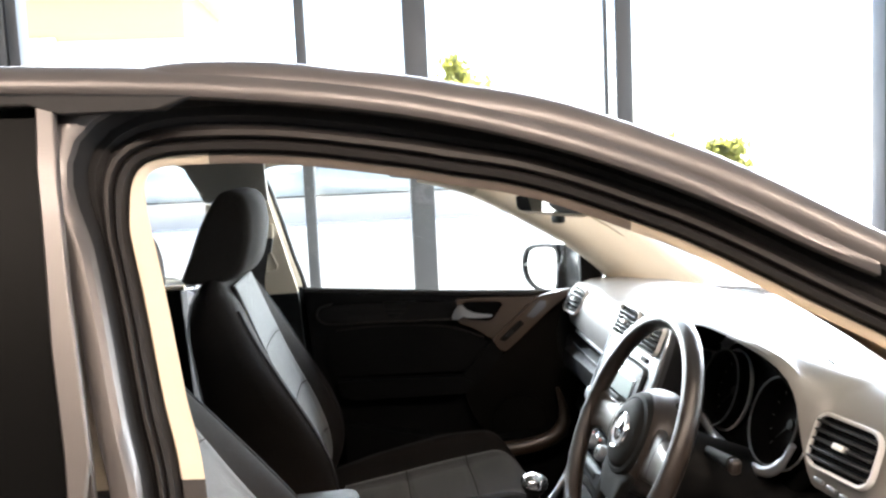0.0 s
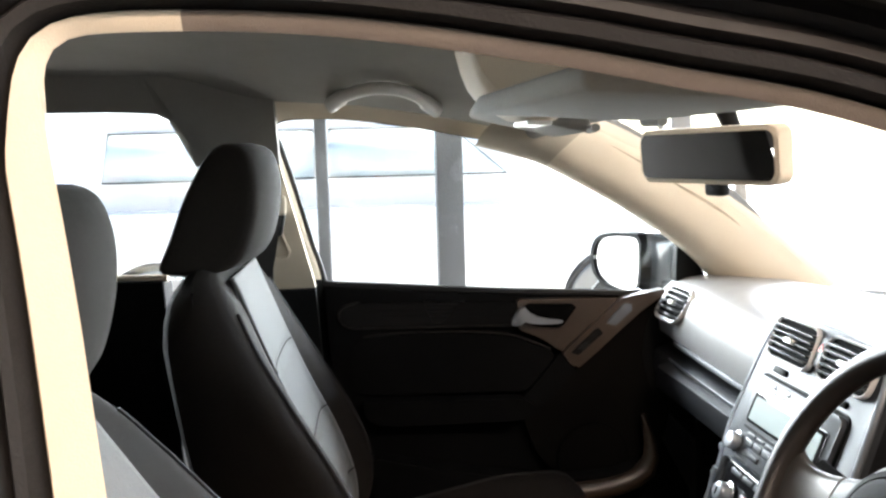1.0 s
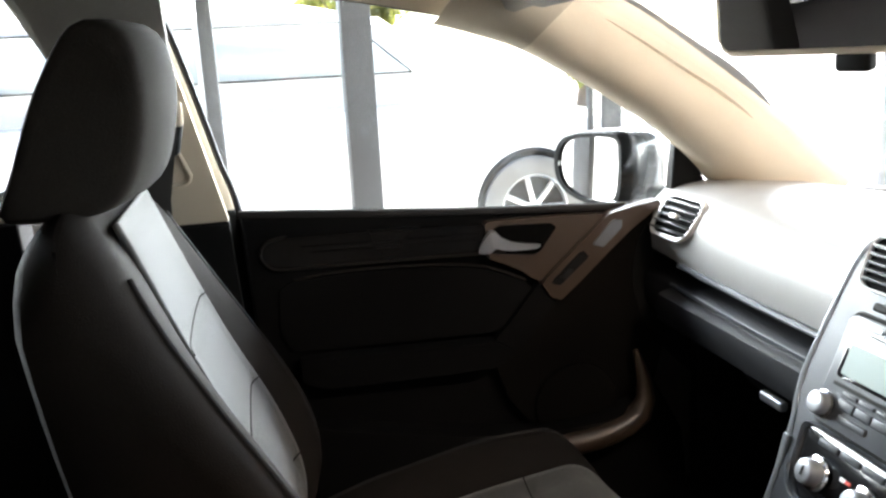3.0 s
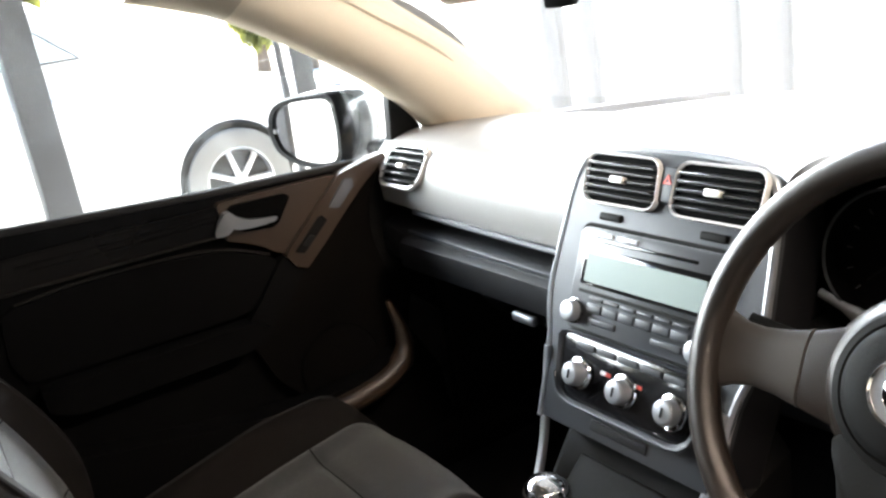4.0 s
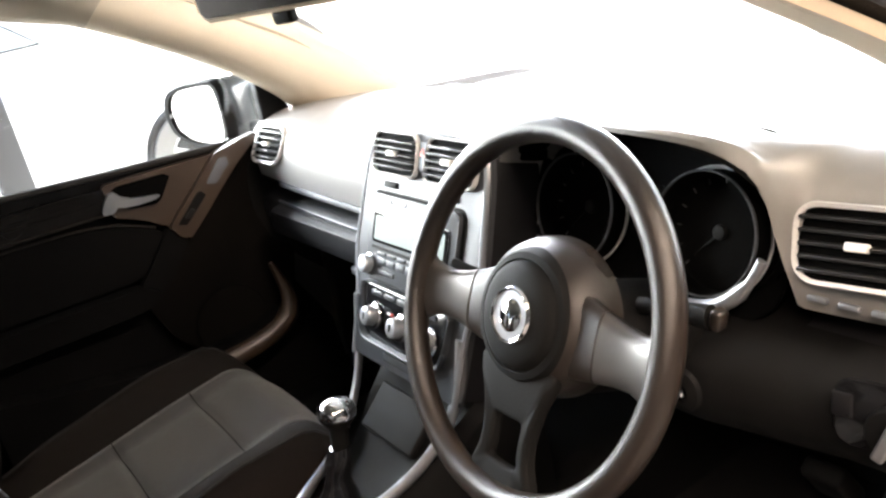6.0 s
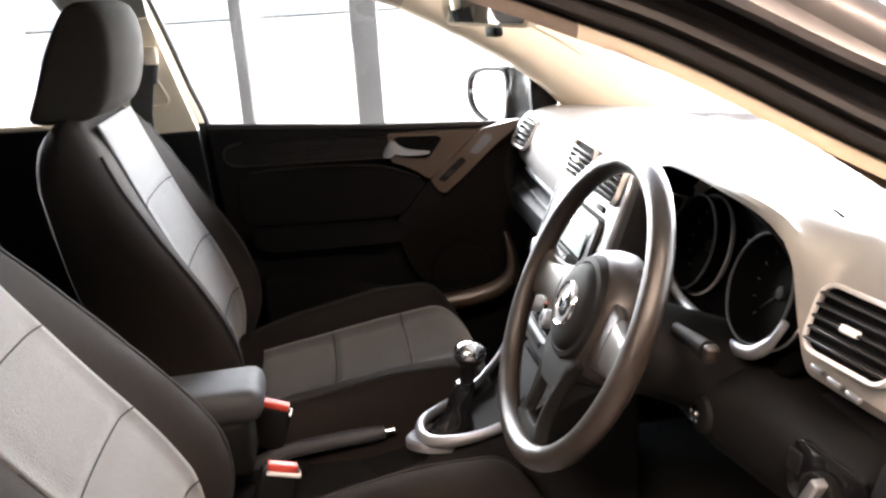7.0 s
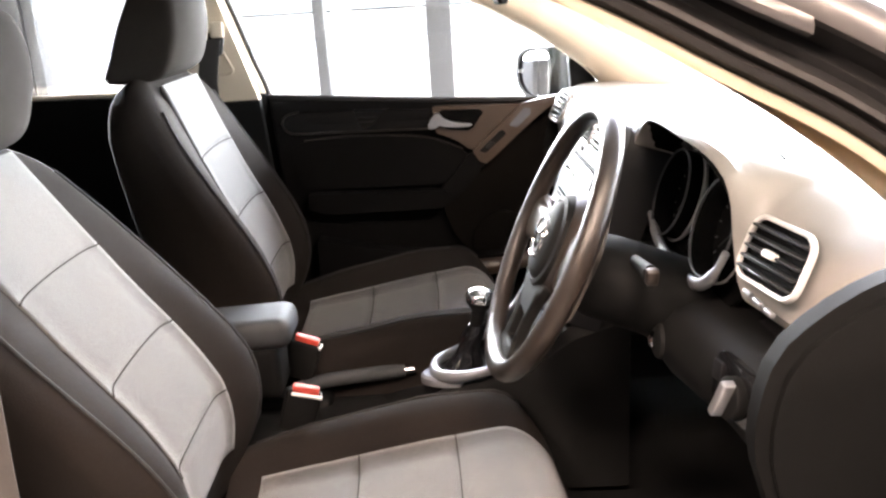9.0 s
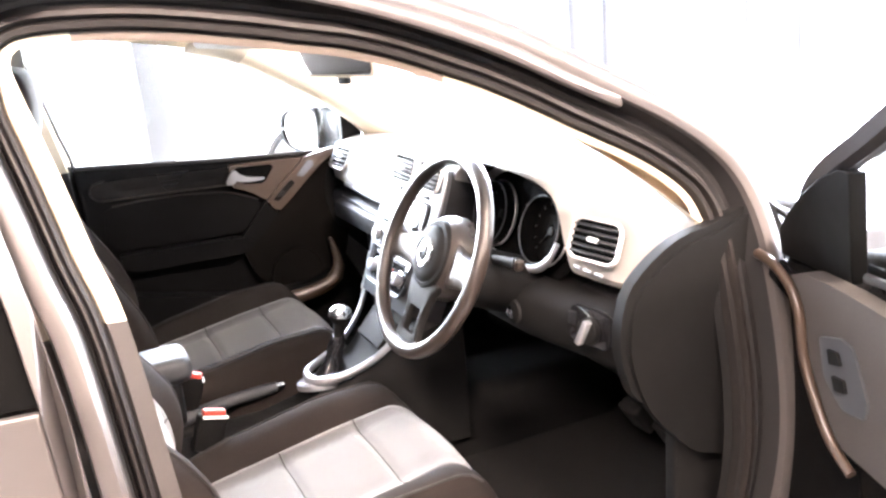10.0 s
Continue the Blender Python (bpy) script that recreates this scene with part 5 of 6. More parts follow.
    part("door_handle", loft([[Vector((x, side * (y - t), z + h)), Vector((x, side * (y - t), z - h)), Vector((x, side * y, z - h * 1.1)), Vector((x, side * y, z + h * 1.1))] for x, y, z, h, t in ((0.214, 0.681, 0.902, 0.004, 0.004), (0.222, 0.681, 0.909, 0.012, 0.008), (0.232, 0.681, 0.916, 0.017, 0.012), (0.241, 0.681, 0.920, 0.014, 0.013), (0.252, 0.681, 0.912, 0.010, 0.013), (0.270, 0.681, 0.906, 0.007, 0.012), (0.295, 0.681, 0.903, 0.005, 0.010), (0.312, 0.681, 0.902, 0.004, 0.007), (0.320, 0.681, 0.902, 0.002, 0.004))]), SATIN, card, "satin silver lever handle")
    S("padded_panel", [(-0.112, 0.872), (-0.095, 0.882), (0.0, 0.888), (0.12, 0.885), (0.22, 0.872), (0.292, 0.842), (0.312, 0.822), (0.29, 0.79), (0.24, 0.757), (-0.10, 0.765), (-0.118, 0.80)], 0.074, 0.018, DOORCARD, "black padded panel", 0.009)
    part("panel_seam", tube(smooth_line([(x, side * 0.685, z) for x, z in ((-0.090, 0.886), (0.0, 0.8915), (0.12, 0.888), (0.22, 0.875), (0.296, 0.844))], 40), 0.0022, 6), FLANGE, card)
    S("armrest", [(-0.092, 0.757), (0.235, 0.747), (0.265, 0.728), (0.24, 0.702), (-0.05, 0.703), (-0.09, 0.720)], 0.100, 0.04, DOORCARD, "black armrest ledge", 0.014)
    S("map_pocket", [(-0.08, 0.645), (0.0, 0.625), (0.09, 0.607), (0.19, 0.588), (0.30, 0.575), (0.42, 0.58), (0.485, 0.60), (0.515, 0.575), (0.47, 0.545), (0.33, 0.525), (0.10, 0.50), (-0.08, 0.48)], 0.110, 0.05, DOORCARD, "black map pocket", 0.012)
    part("speaker_cover", disc(0.078, 0.008, Matrix.Translation((0.385, side * 0.698, 0.602)) @ Matrix.Rotation(radians(90 * side), 4, 'X'), 40, 0.005), BROWNCARD, card, "round dark brown speaker cover")
    if side > 0:
        part("pocket_edge", tube(smooth_line([(0.05, side * 0.652, 0.545), (0.28, side * 0.650, 0.545), (0.42, side * 0.650, 0.556), (0.488, side * 0.652, 0.588), (0.498, side * 0.656, 0.635), (0.484, side * 0.664, 0.700)], 20), [0.004] * 5 + [0.008, 0.012, 0.015, 0.018] + [0.021] * 7 + [0.017, 0.013, 0.009, 0.005], 10), BROWNTRIM, card, "brown-grey pocket edge")
    S("front_card", [(0.360, 0.800), (0.440, 0.872), (0.540, 0.945), (0.556, 0.93), (0.556, 0.70), (0.52, 0.56), (0.40, 0.54), (0.33, 0.545), (0.265, 0.62), (0.240, 0.69), (0.275, 0.735)], 0.0605, 0.012, BROWNCARD, "dark brown lower front of the card", 0.010)
    # window frame, glass and the mirror triangle
    pts = [p for p in LOOP if p.z > 0.955]
    frame_line = [Vector((p.x, side * (frame_out(p.z) - 0.040), p.z)) for p in pts]
    if side > 0:
        part("window_frame", tube(frame_line, 0.007, 8), RUBBER, root, "black window frame")
    else:
        hoop = band(side, [(-0.004, -0.004, 0.040), (-0.006, -0.006, 0.050), (0.002, 0.002, 0.058), (0.020, 0.018, 0.056), (0.030, 0.026, 0.045), (0.032, 0.028, 0.025), (0.028, 0.024, 0.012), (0.010, 0.010, 0.010), (-0.002, -0.002, 0.022), (-0.004, -0.004, 0.040)])
        bmesh.ops.delete(hoop, geom=[f for f in hoop.faces if f.calc_center_median().z < 0.95], context='FACES')
        part("window_frame", hoop, DOORFRAME, root, "dark painted window frame")
    glass_shape = [(p.x, p.z) for p in pts[::3]] + [(0.60, 0.955), (0.2, 0.955), (-0.13, 0.975)]
    F("window_glass", glass_shape, 0.036, 0.004, GLASS, label="clear side window", bevel=0)
    corner = [(0.568, 0.935), (0.552, 1.064), (0.556, 1.072), (0.566, 1.060), (0.600, 1.018), (0.655, 0.950), (0.66, 0.935)] if side > 0 else [(0.596, 0.925), (0.522, 1.098), (0.545, 1.098), (0.590, 1.080), (0.650, 1.045), (0.705, 1.005), (0.745, 0.972), (0.760, 0.925)]
    F("mirror_triangle", corner, 0.060, 0.025, BLACK, label="black mirror triangle")
    egg = [(side * x, y) for x, y in ((-0.088, 0.004), (-0.084, 0.030), (-0.066, 0.050), (-0.030, 0.060), (0.020, 0.064), (0.062, 0.064), (0.078, 0.054), (0.083, 0.020), (0.082, -0.020), (0.076, -0.050), (0.056, -0.062), (0.015, -0.064), (-0.035, -0.056), (-0.070, -0.038), (-0.084, -0.018))]
    EG = smooth_line([(x, y, 0) for x, y in egg], 40, closed=True)
    WM = facing(0.512, side * 0.918, 0.988, 2, 22 * side)
    sc = lambda k, z, dx=0.0: [Vector((p.x * k + dx, p.y * k, z)) for p in EG]
    wing = part("wing_mirror", loft([sc(1.08, 0.004), sc(1.14, -0.004), sc(1.17, -0.03), sc(1.16, -0.07), sc(1.06, -0.11), sc(0.85, -0.138), sc(0.45, -0.155), sc(0.1, -0.158)], m=WM), HOUSING, root, "door mirror housing in shade-darkened grey")
    part("mirror_rim", loft([sc(0.95, 0.003), sc(0.965, 0.012), sc(1.09, 0.013), sc(1.15, 0.004), sc(1.17, -0.012)], True, False, WM), BLACK, wing, "black mirror rim")
    part("mirror_pane", loft([sc(0.96, 0.0046), sc(0.96, 0.0062)], m=WM), MIRROR, wing, "mirror glass", smooth=False)
    part("signal_dot", disc(0.006, 0.003, WM @ pose(-0.088 * side, 0.004, 0.008), 16), WHITE, wing)
    part("mirror_foot", rbox(0.06, 0.07, 0.035, 0.012, pose(0.60, side * 0.775, 0.945)), BLACK, wing)
    return root


door(1)
open_door = door(-1)
HINGE = Vector((0.80, -0.735, 0))
open_door.matrix_basis = Matrix.Translation(HINGE) @ Matrix.Rotation(radians(76), 4, 'Z') @ Matrix.Translation(-HINGE)

# ---- roof fittings ----
HANDLE = material("pale_grey_handle_plastic", (0.60, 0.58, 0.54), 0.45, grain=0.06, scale=200)
part("grab_handle", tube(smooth_line([(-0.128, 0.470, 1.338), (-0.112, 0.445, 1.346), (-0.092, 0.408, 1.352), (-0.055, 0.378, 1.358), (-0.015, 0.378, 1.355), (0.015, 0.400, 1.346), (0.036, 0.435, 1.335), (0.054, 0.458, 1.325)], 28), [0.014] * 5 + [0.0105] * 18 + [0.014] * 5, 12, flat=0.8), HANDLE, car, "pale grey roof grab handle")
part("grab_handle", tube(smooth_line([(-0.865, 0.545, 1.345), (-0.850, 0.515, 1.342), (-0.835, 0.497, 1.333), (-0.77, 0.490, 1.328), (-0.71, 0.497, 1.333), (-0.695, 0.515, 1.342), (-0.68, 0.545, 1.345)], 24), [0.013] * 4 + [0.011] * 16 + [0.013] * 4, 12, flat=0.7), HEADLINER, car, "pale grey roof grab handle")
for side in (1, -1):
    v = part("sun_visor", rbox(0.16 if side > 0 else 0.19, 0.33, 0.020, 0.009, pose(0.175, side * 0.305, 1.302, 0, 14, -5 * side) if side > 0 else pose(0.150, -0.305, 1.294, 0, 3, 5), 4), HEADLINER, car, "pale cloth sun visor folded up")
    part("visor_pin", tube([(0.235, side * 0.10, 1.280), (0.238, side * 0.15, 1.279)], 0.006, 8), HEADLINER, v)
lump = []
for x, zb in ((0.046, 1.368), (0.052, 1.345), (0.060, 1.325), (0.072, 1.309), (0.090, 1.297), (0.108, 1.288), (0.130, 1.285), (0.148, 1.285), (0.154, 1.289), (0.156, 1.296)):
    lump.append([Vector((x, 0.078 * c, zb + 0.014 * (1 - math.sqrt(max(0.0, 1 - c ** 4))))) for c in (j / 8 for j in range(-8, 9))] + [Vector((x, 0.080, 1.385)), Vector((x, -0.080, 1.385))])
oc = part("overhead_console", loft(lump), CREAM, car, "cream overhead console with small buttons")
for y in (-0.03, 0.0, 0.03):
    part("console_button", rbox(0.010, 0.018, 0.014, 0.003, pose(0.157, y, 1.302, 0, 8, 0)), BLACK if y else WHITE, oc)
part("lamp_lens", rbox(0.03, 0.09, 0.006, 0.002, pose(0.130, 0, 1.284, 0, 2, 0)), WHITE, oc)
RV = facing(0.325, -0.040, 1.240, -5, 19)
rv = part("rear_view_mirror", plate(rrect(0.236, 0.066, 0.014), 0.020, RV @ pose(0, 0, -0.020), 0.004), CREAM, car, "cream-framed rear-view mirror")
part("mirror_pane", plate(rrect(0.226, 0.055, 0.011), 0.0015, RV @ pose(0, 0, 0.0006)), MIRROR, rv, "mirror glass", smooth=False)
part("dip_lever", rbox(0.030, 0.016, 0.014, 0.004, RV @ pose(0.01, -0.040, -0.010)), BLACK, rv)
part("mirror_stem", tube([RV @ Vector((0.01, 0.01, -0.03)), (0.365, -0.040, 1.262), (0.352, -0.035, 1.298)], [0.008, 0.010, 0.012], 12), BLACK, rv)


# ---- fittings that sit in or hang from the car are things of their own ----
THINGS = {
    "front_seat": ("charcoal front seat with light grey cloth panels", "seat", "front seats"),
    "rear_bench": ("dark cloth rear bench seat with two headrests", "seat", ""),
    "front_door": ("grey front door with black card and satin lever", "car door", "front doors"),
    "dashboard": ("charcoal dashboard with sheen-paled soft pad and glovebox", "dashboard", ""),
    "steering_wheel": ("worn dark three-spoke steering wheel with round chrome emblem", "steering wheel", ""),
    "instrument_hood": ("black instrument hood with two silver-ringed dials", "instrument cluster", ""),
    "air_vent": ("black slatted air vent with a silver surround", "air vent", "air vents"),
    "centre_fascia": ("grey centre stack with satin silver edge", "centre stack", ""),
    "radio": ("grey car radio with pale green-grey display", "car radio", ""),
    "climate_panel": ("gloss black climate panel with three rotary knobs", "climate control", ""),
    "console": ("black centre console with satin silver edges", "console", ""),
    "gear_lever": ("chrome-topped gear lever with black leather gaiter", "gear lever", ""),
    "handbrake": ("dark handbrake lever with chrome release button", "handbrake", ""),
    "belt_buckle": ("black seat belt buckle with red release button", "belt buckle", "belt buckles"),
    "light_switch": ("black rotary light switch with satin silver grip", "light switch", ""),
    "ignition_lock": ("black ignition lock with chrome key barrel", "ignition lock", ""),
    "wiper_stalk": ("black column stalk behind the steering wheel", "column stalk", "column stalks"),
    "indicator_stalk": ("black column stalk behind the steering wheel", "column stalk", "column stalks"),
    "pedal": ("black rubber pedal in the dark footwell", "pedal", "pedals"),
    "grab_handle": ("pale grey roof grab handle under the lining", "grab handle", "grab handles"),
    "sun_visor": ("pale cloth sun visor folded up", "sun visor", "sun visors"),
    "overhead_console": ("cream overhead console with small dark buttons", "overhead console", ""),
    "rear_view_mirror": ("cream-framed rear-view mirror on a black stem", "mirror", ""),
    "seat_belt": ("dark grey webbing belt hanging at the pillar", "seat belt", "seat belts"),
}
for ob in list(car.children):
    kind_of = ob.name.split(".")[0]
    if kind_of in THINGS:
        label, category, group = THINGS[kind_of]
        ob.parent = None
        tagged(ob, label, category, group)
tagged(open_door, "grey driver's door standing open, with black card", "car door", "front doors")

# ---- showroom ----
floor = tagged(part("floor", rbox(16.0, 11.0, 0.06, 0, pose(2.0, -2.9, -0.034)), GREYTILE), "grey tiled showroom floor", "floor", kind="structure")
tagged(part("ceiling", rbox(16.0, 11.0, 0.10, 0, pose(2.0, -2.9, 3.35)), DARKWALL), "charcoal painted showroom ceiling", "ceiling", kind="structure")
tagged(part("wall_back", rbox(0.15, 11.0, 3.4, 0, pose(-6.07, -2.9, 1.64)), DARKWALL), "plain charcoal painted wall", "wall", kind="structure")
tagged(part("wall_inner", rbox(16.0, 0.15, 3.4, 0, pose(2.0, -8.47, 1.64)), DARKWALL), "plain charcoal painted wall", "wall", kind="structure")
WALL_Y = 2.62
wall = thing("window_wall", "glazed showroom wall with dark grey aluminium posts", "window wall", kind="structure")
for x, w in ((-3.3, 0.10), (-1.615, 0.09), (-1.535, 0.05), (-0.257, 0.05), (0.278, 0.112),  (2.63, 0.055), (2.86, 0.05), (3.95, 0.05), (4.42, 0.06), (5.9, 0.11), (7.6, 0.11)):
    part("post", rbox(w, 0.12, 3.3, 0.006, pose(x, WALL_Y, 1.65), 2), MULLION, wall, "dark grey aluminium post")
for x, w in ((1.205, 0.022), (1.295, 0.082)):
    part("post", rbox(w, 0.035, 3.3, 0.006, pose(x, WALL_Y, 1.65), 2), MULLION, wall, "slim dark grey aluminium post")
part("sill", rbox(15.6, 0.14, 0.10, 0.006, pose(1.8, WALL_Y, 0.05), 2), MULLION, wall)
part("head", rbox(15.6, 0.14, 0.16, 0.006, pose(1.8, WALL_Y, 3.22), 2), MULLION, wall)
xs = [-5.9, -3.3, -1.575, -0.257, 0.278, 1.25, 2.745, 4.42, 5.9, 7.6, 9.4]
for a, b in zip(xs, xs[1:]):
    part("pane", rbox(b - a - 0.06, 0.006, 3.04, 0, pose((a + b) / 2, WALL_Y + 0.01, 1.62)), PANE, wall, "clear glass pane", smooth=False).visible_shadow = False
front = thing("window_front", "glazed showroom front with dark grey posts", "window wall", kind="structure")
for y in (-7.8, -5.6, -3.4, -1.2, 1.0):
    part("post", rbox(0.12, 0.09, 3.3, 0.006, pose(9.48, y, 1.65), 2), MULLION, front, "dark grey aluminium post")
for y in (-6.7, -4.5, -2.3, -0.1, 1.8):
    part("pane", rbox(0.006, 2.08 if y < 1.5 else 1.5, 3.04, 0, pose(9.49, y, 1.62)), PANE, front, "clear glass pane", smooth=False).visible_shadow = False
part("sill", rbox(0.14, 10.9, 0.10, 0.006, pose(9.48, -2.9, 0.05), 2), MULLION, front)
part("head", rbox(0.14, 10.9, 0.16, 0.006, pose(9.48, -2.9, 3.22), 2), MULLION, front)

# ---- outside ----
tagged(part("ground", rbox(12000, 12000, 0.2, 0, pose(0, 0, -0.17)), PAVING), "pale sunlit concrete forecourt", "ground", kind="structure")


def parked_car(m, paint, label, tall=1.5, length=4.2, big=1.0, panes=None, rear=0.80, belt=1.02):
    """A parked car along its x axis, nose at +x."""
    c = thing("parked_car", label, "car", m=m)
    panes = panes or DARKWIN
    h = length / 2
    prof = [(-h, 0.35), (-h - 0.02, 0.60), (-h + 0.05, 0.92), (-h + 0.30, 1.0), (h - 1.05, 0.98), (h - 0.30, 0.86), (h - 0.04, 0.70), (h, 0.50), (h - 0.05, 0.30)]
    rows = []
    for y, k in ((-0.88, 0.90), (-0.85, 0.97), (-0.6, 1.0), (0.0, 1.02), (0.6, 1.0), (0.85, 0.97), (0.88, 0.90)):
        rows.append([(x * (0.985 if abs(y) > 0.84 else 1), y, 0.3 + (z - 0.3) * k) for x, z in prof] + [(x, y, 0.28) for x in (h - 0.3, -h + 0.2)])
    body = part("body", loft(rows), paint, c, "painted lower body")
    cab = [(-h + 0.25, 0.98), (-h + 0.50, tall - 0.06), (-h + 0.95, tall), (0.2, tall - 0.01), (0.65, tall - 0.10), (h - 0.95, 0.97)]
    part("cabin", loft([[(x * k, y, z if z < 1 else z - dz) for x, z in cab] for y, k, dz in ((-0.68, 0.97, 0.06), (-0.60, 1.0, 0.01), (0.0, 1.0, -0.01), (0.60, 1.0, 0.01), (0.68, 0.97, 0.06))]), paint, c, "painted roof and pillars")
    for s in (-1, 1):
        for x0, x1 in ((-h + 0.62, -0.42), (-0.36, 0.45)):
            w = part("side_window", loft([[(x0, s * (0.745 - 0.1 * (belt - 1.02)), belt), (x1 + (0.35 if x1 > 0 else 0), s * (0.745 - 0.1 * (belt - 1.02)), belt)], [(x0 + 0.04, s * 0.69, tall - 0.13), (x1, s * 0.69, tall - 0.13)]], False, False), panes, c, "side window")
            thick(w, 0.02)
            seal = [(x0, s * 0.757, belt), (x1 + (0.35 if x1 > 0 else 0), s * 0.757, belt), (x1, s * 0.702, tall - 0.13), (x0 + 0.04, s * 0.702, tall - 0.13)]
            part("window_seal", tube(seal, 0.006, 6, closed=True), RUBBER, c, "black window seal")
        part("tail_lamp", rbox(0.06, 0.10, 0.30, 0.02, pose(-h + 0.03, s * 0.80, 0.90, 0, 8, 0)), RED, c, "red tail lamp")
        for x in (-h + rear, h - 0.85):
            WP = pose(x, s * 0.83, 0.33 * big, -90 * s, 0, 0) @ Matrix.Diagonal((big, big, 1, 1))
            t = part("wheel", spin([(0.215, -0.09), (0.29, -0.10), (0.325, -0.085), (0.33, 0.0), (0.325, 0.085), (0.29, 0.10), (0.215, 0.09)], WP, 40), TYRE, c, "black tyre on a silver wheel")
            part("wheel_rim", spin([(0.22, 0.03), (0.222, 0.088), (0.205, 0.092), (0.195, 0.060)], WP, 40), ALLOY, t)
            for k in range(7):
                part("rim_spoke", rbox(0.165, 0.034, 0.022, 0.006, WP @ pose(0, 0, 0, 0, 0, 360 * k / 7) @ pose(0.115, 0, 0.070), 2), ALLOY, t)
            part("rim_well", disc(0.21, 0.01, WP @ pose(0, 0, -0.02), 32), BLACK, t)
            part("rim_hub", disc(0.05, 0.02, WP @ pose(0, 0, 0.065), 24, 0.005), ALLOY, t)
            part("arch_void", disc(0.352 * big, 0.006, Matrix.Translation((x, s * 0.882, 0.34 * big)) @ Matrix.Rotation(radians(-90 * s), 4, "X"), 40), RUBBER, c, "dark wheel arch")
            part("wheel_arch", tube([(x + 0.355 * big * math.cos(a), s * 0.872, 0.34 * big + 0.355 * big * math.sin(a)) for a in (math.pi * k / 16 for k in range(17))], 0.030, 8, flat=0.5), RUBBER, c, "black arch edge")
    part("front_glass", loft([[(h - 0.98, y, 1.0) for y in (-0.56, 0, 0.56)], [(0.66, y, tall - 0.12) for y in (-0.50, 0, 0.50)]], False, False), panes, c, "windscreen").location = (0.004, 0, 0.004)
    for s in (-1, 1):
        part("headlamp", rbox(0.10, 0.34, 0.13, 0.04, pose(h - 0.06, s * 0.62, 0.70, 0, 0, -12 * s)), CHROME, c, "clear headlamp")
    part("grille", rbox(0.04, 0.9, 0.10, 0.02, pose(h - 0.03, 0, 0.60)), BLACK, c, "black grille")
    return c


DARKWIN = material("bluish_car_window", (0.50, 0.58, 0.62), 0.12, grain=0.1, scale=3)
parked_car(pose(0.02, 5.15, -0.05, 0, 0, 0), WHITEPAINT, "white estate car parked outside the window", 1.60, 4.66, 0.97, rear=0.94, belt=1.17)
parked_car(pose(-4.6, 7.6, -0.05, 0, 0, 0), WHITEPAINT, "white hatchback parked further along outside")
parked_car(pose(5.70, 0.12, 0.0, 0, 0, 180), DARKPAINT, "dark blue hatchback parked in the showroom", panes=GLOSSY)


def floor_sign(m):
    """A folding yellow floor sign of two hinged boards."""
    s = thing("floor_sign", "yellow plastic folding floor sign standing open", "sign", m=m)
    for k in (-1, 1):
        b = part("board", rbox(0.28, 0.012, 0.60, 0.004, pose(0, 0.085 * k, 0.295, 16 * k, 0, 0), taper=(0.72, 1)), YELLOW, s, "yellow board")
        for z, w in ((0.36, 0.12), (0.30, 0.14), (0.24, 0.10)):
            part("marking", rbox(w, 0.003, 0.025, 0, pose(0, 0.085 * k + k * 0.008 - k * 0.285 * (z - 0.295), z, 16 * k, 0, 0)), BLACK, b)
    part("hinge", tube([(-0.10, 0, 0.585), (0.10, 0, 0.585)], 0.010, 8), YELLOW, s)
    return s


floor_sign(pose(6.20, 2.85, -0.07, 0, 0, 70))

# ochre house across the road, with white windows
house = thing("ochre_house", "ochre rendered house with white windows and a tiled roof", "house", m=pose(-9.0, 22.0, -0.07))
part("wall", rbox(9.0, 6.0, 1.6, 0.02, pose(0, 3, 5.75)), OCHRE, house, "ochre rendered upper wall")
part("wall", rbox(9.06, 6.06, 4.95, 0.02, pose(0, 3, 2.475)), PLASTER, house, "white rendered lower wall")
part("roof", loft([[(-4.9, -0.5, 6.5), (-4.9, 3, 8.6), (-4.9, 6.5, 6.5), (-4.9, 6.5, 6.35), (-4.9, -0.5, 6.35)], [(4.9, -0.5, 6.5), (4.9, 3, 8.6), (4.9, 6.5, 6.5), (4.9, 6.5, 6.35), (4.9, -0.5, 6.35)]]), material("grey_roof_tile", (0.22, 0.2, 0.19), 0.8, grain=0.3, scale=6), house, "grey tiled roof")
for x in (-3.0, -1.05, 0.9):
    w = part("window", ring_plate(rrect(0.62, 0.66, 0.02, 1), rrect(0.48, 0.52, 0.02, 1), 0.06, pose(x, -0.05, 4.72, 90, 0, 0)), WHITE, house, "white framed window")
    part("glass_pane", rbox(0.49, 0.02, 0.53, 0, pose(x, -0.04, 4.72)), DARKWIN, w)
    part("glazing_bar", rbox(0.035, 0.03, 0.52, 0, pose(x, -0.06, 4.72)), WHITE, w)
    part("glazing_bar", rbox(0.48, 0.03, 0.035, 0, pose(x, -0.06, 4.72)), WHITE, w)


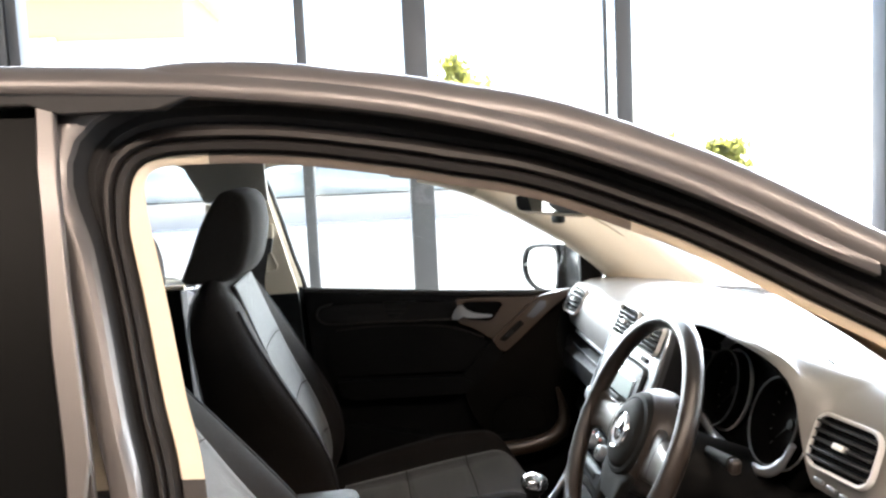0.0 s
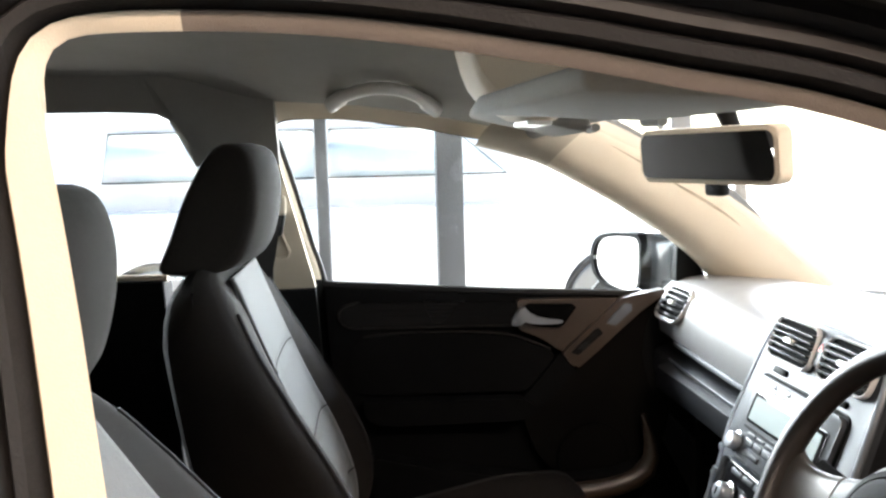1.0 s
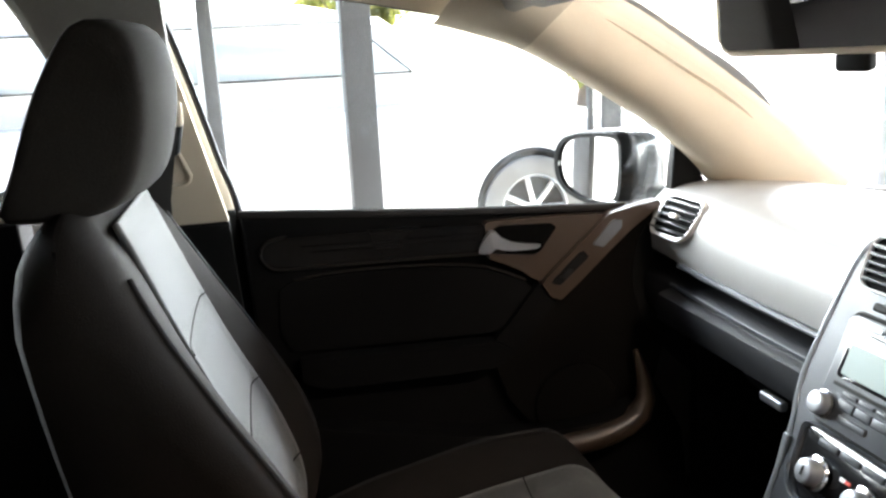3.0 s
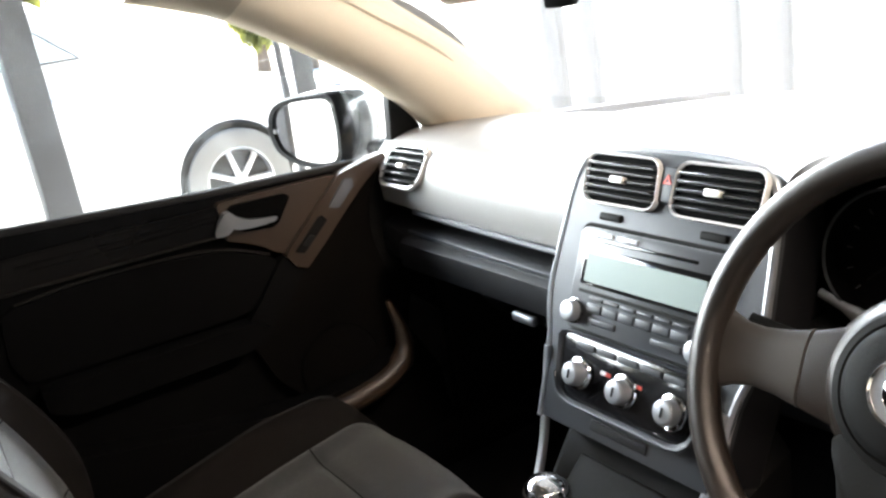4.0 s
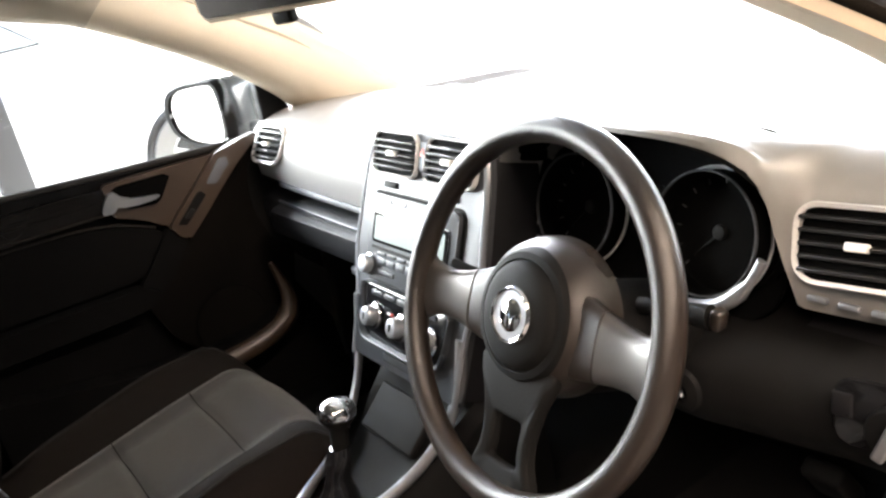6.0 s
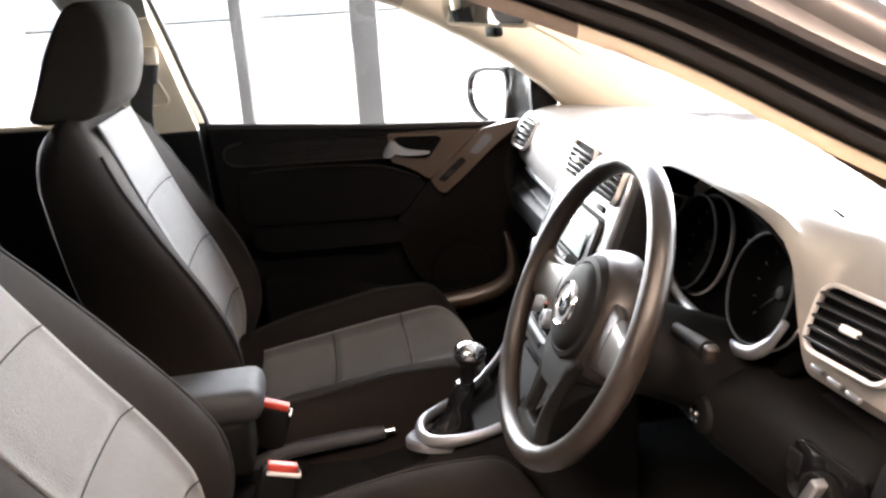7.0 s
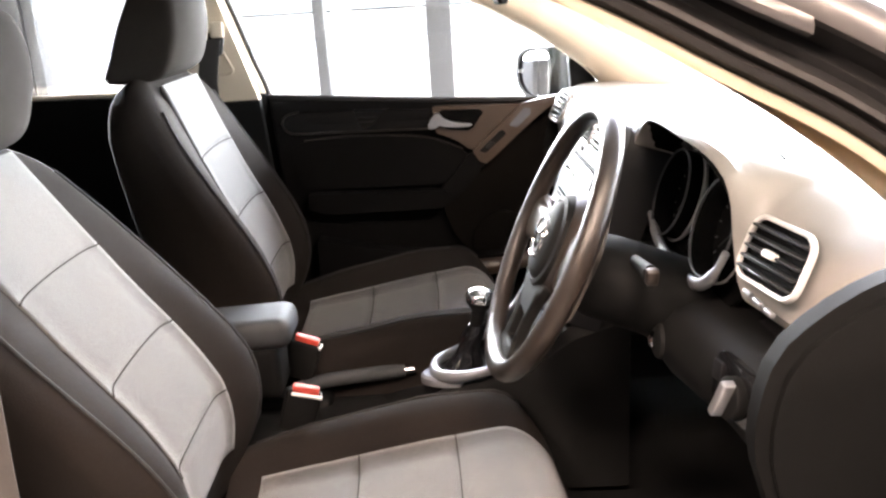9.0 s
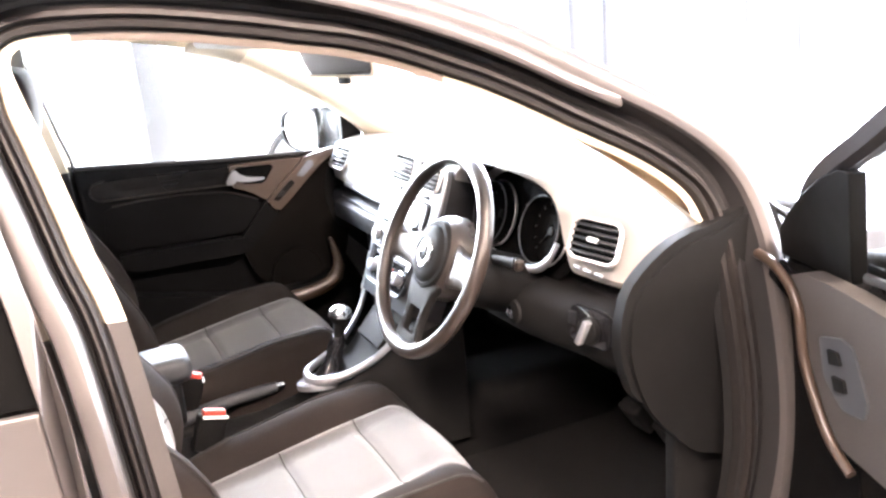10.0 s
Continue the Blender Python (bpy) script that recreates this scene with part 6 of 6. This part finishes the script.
def ceiling_light(m):
    """A long fitting with a warm diffuser, hung under the ceiling."""
    s = thing("ceiling_light", "long white ceiling light with a warm diffuser", "ceiling light", "ceiling lights", m=m)
    part("housing", rbox(1.26, 0.36, 0.07, 0.01, pose(0, 0, 0.035)), WHITE, s)
    part("diffuser", rbox(1.20, 0.30, 0.02, 0.006, pose(0, 0, -0.008)), TUBE, s, "warm white diffuser")
    for dx in (-0.5, 0.5):
        part("hanger", tube([(dx, 0, 0.07), (dx, 0, 0.11)], 0.01, 6), WHITE, s)
    return s


first = ceiling_light(pose(-1.6, -2.5, 3.20))
for lx in (0.4, 2.4):
    copy_thing(first, pose(lx, -2.5, 3.20))


def tree(x, y, h, r, seed):
    """A tree: a tapered trunk with limbs and a crown of many small leaves."""
    rnd = random.Random(seed)
    t = thing("tree", "green leafy tree beyond the forecourt", "tree", "trees beyond the forecourt", m=pose(x, y, -0.07))
    bm = tube(smooth_line([(0, 0, 0), (0.05, 0.02, h * 0.3), (-0.04, 0.05, h * 0.7)], 10), [0.16 * (1 - 0.07 * k) for k in range(10)], 9)
    part("trunk", bm, BARK, t, "brown bark trunk")
    for k in range(5):
        a = 2 * math.pi * k / 5 + rnd.random()
        part("limb", tube([(0, 0, h * 0.45), (r * 0.35 * math.cos(a), r * 0.35 * math.sin(a), h * 0.62), (r * 0.7 * math.cos(a), r * 0.7 * math.sin(a), h * 0.78)], [0.07, 0.05, 0.02], 6), BARK, t)
    verts, faces = [], []
    clumps = [Vector((rnd.gauss(0, r * 0.45), rnd.gauss(0, r * 0.45), h * 0.72 + rnd.gauss(0, h * 0.13))) for _ in range(26)]
    for k in range(2600):
        c = clumps[k % 26] + Vector((rnd.gauss(0, r * 0.17), rnd.gauss(0, r * 0.17), rnd.gauss(0, r * 0.15)))
        q = Euler((rnd.random() * 6, rnd.random() * 6, rnd.random() * 6)).to_matrix()
        n = len(verts)
        for p in ((-0.11, 0, 0), (0, -0.05, 0.01), (0.12, 0, 0), (0, 0.05, 0.01)):
            verts.append(c + q @ Vector(p))
        faces.append((n, n + 1, n + 2, n + 3))
    me = bpy.data.meshes.new("crown")
    me.from_pydata(verts, [], faces)
    me.materials.append(LEAF)
    new("crown", me).parent = t
    return t


BARK = material("brown_bark", (0.14, 0.10, 0.07), 0.9, grain=0.4, scale=12, bump=0.6, bump_scale=30)
tree(1.8, 15.0, 3.0, 0.75, 4)
tree(6.1, 15.0, 1.62, 0.40, 5)
tree(7.1, 15.0, 1.48, 0.38, 6)
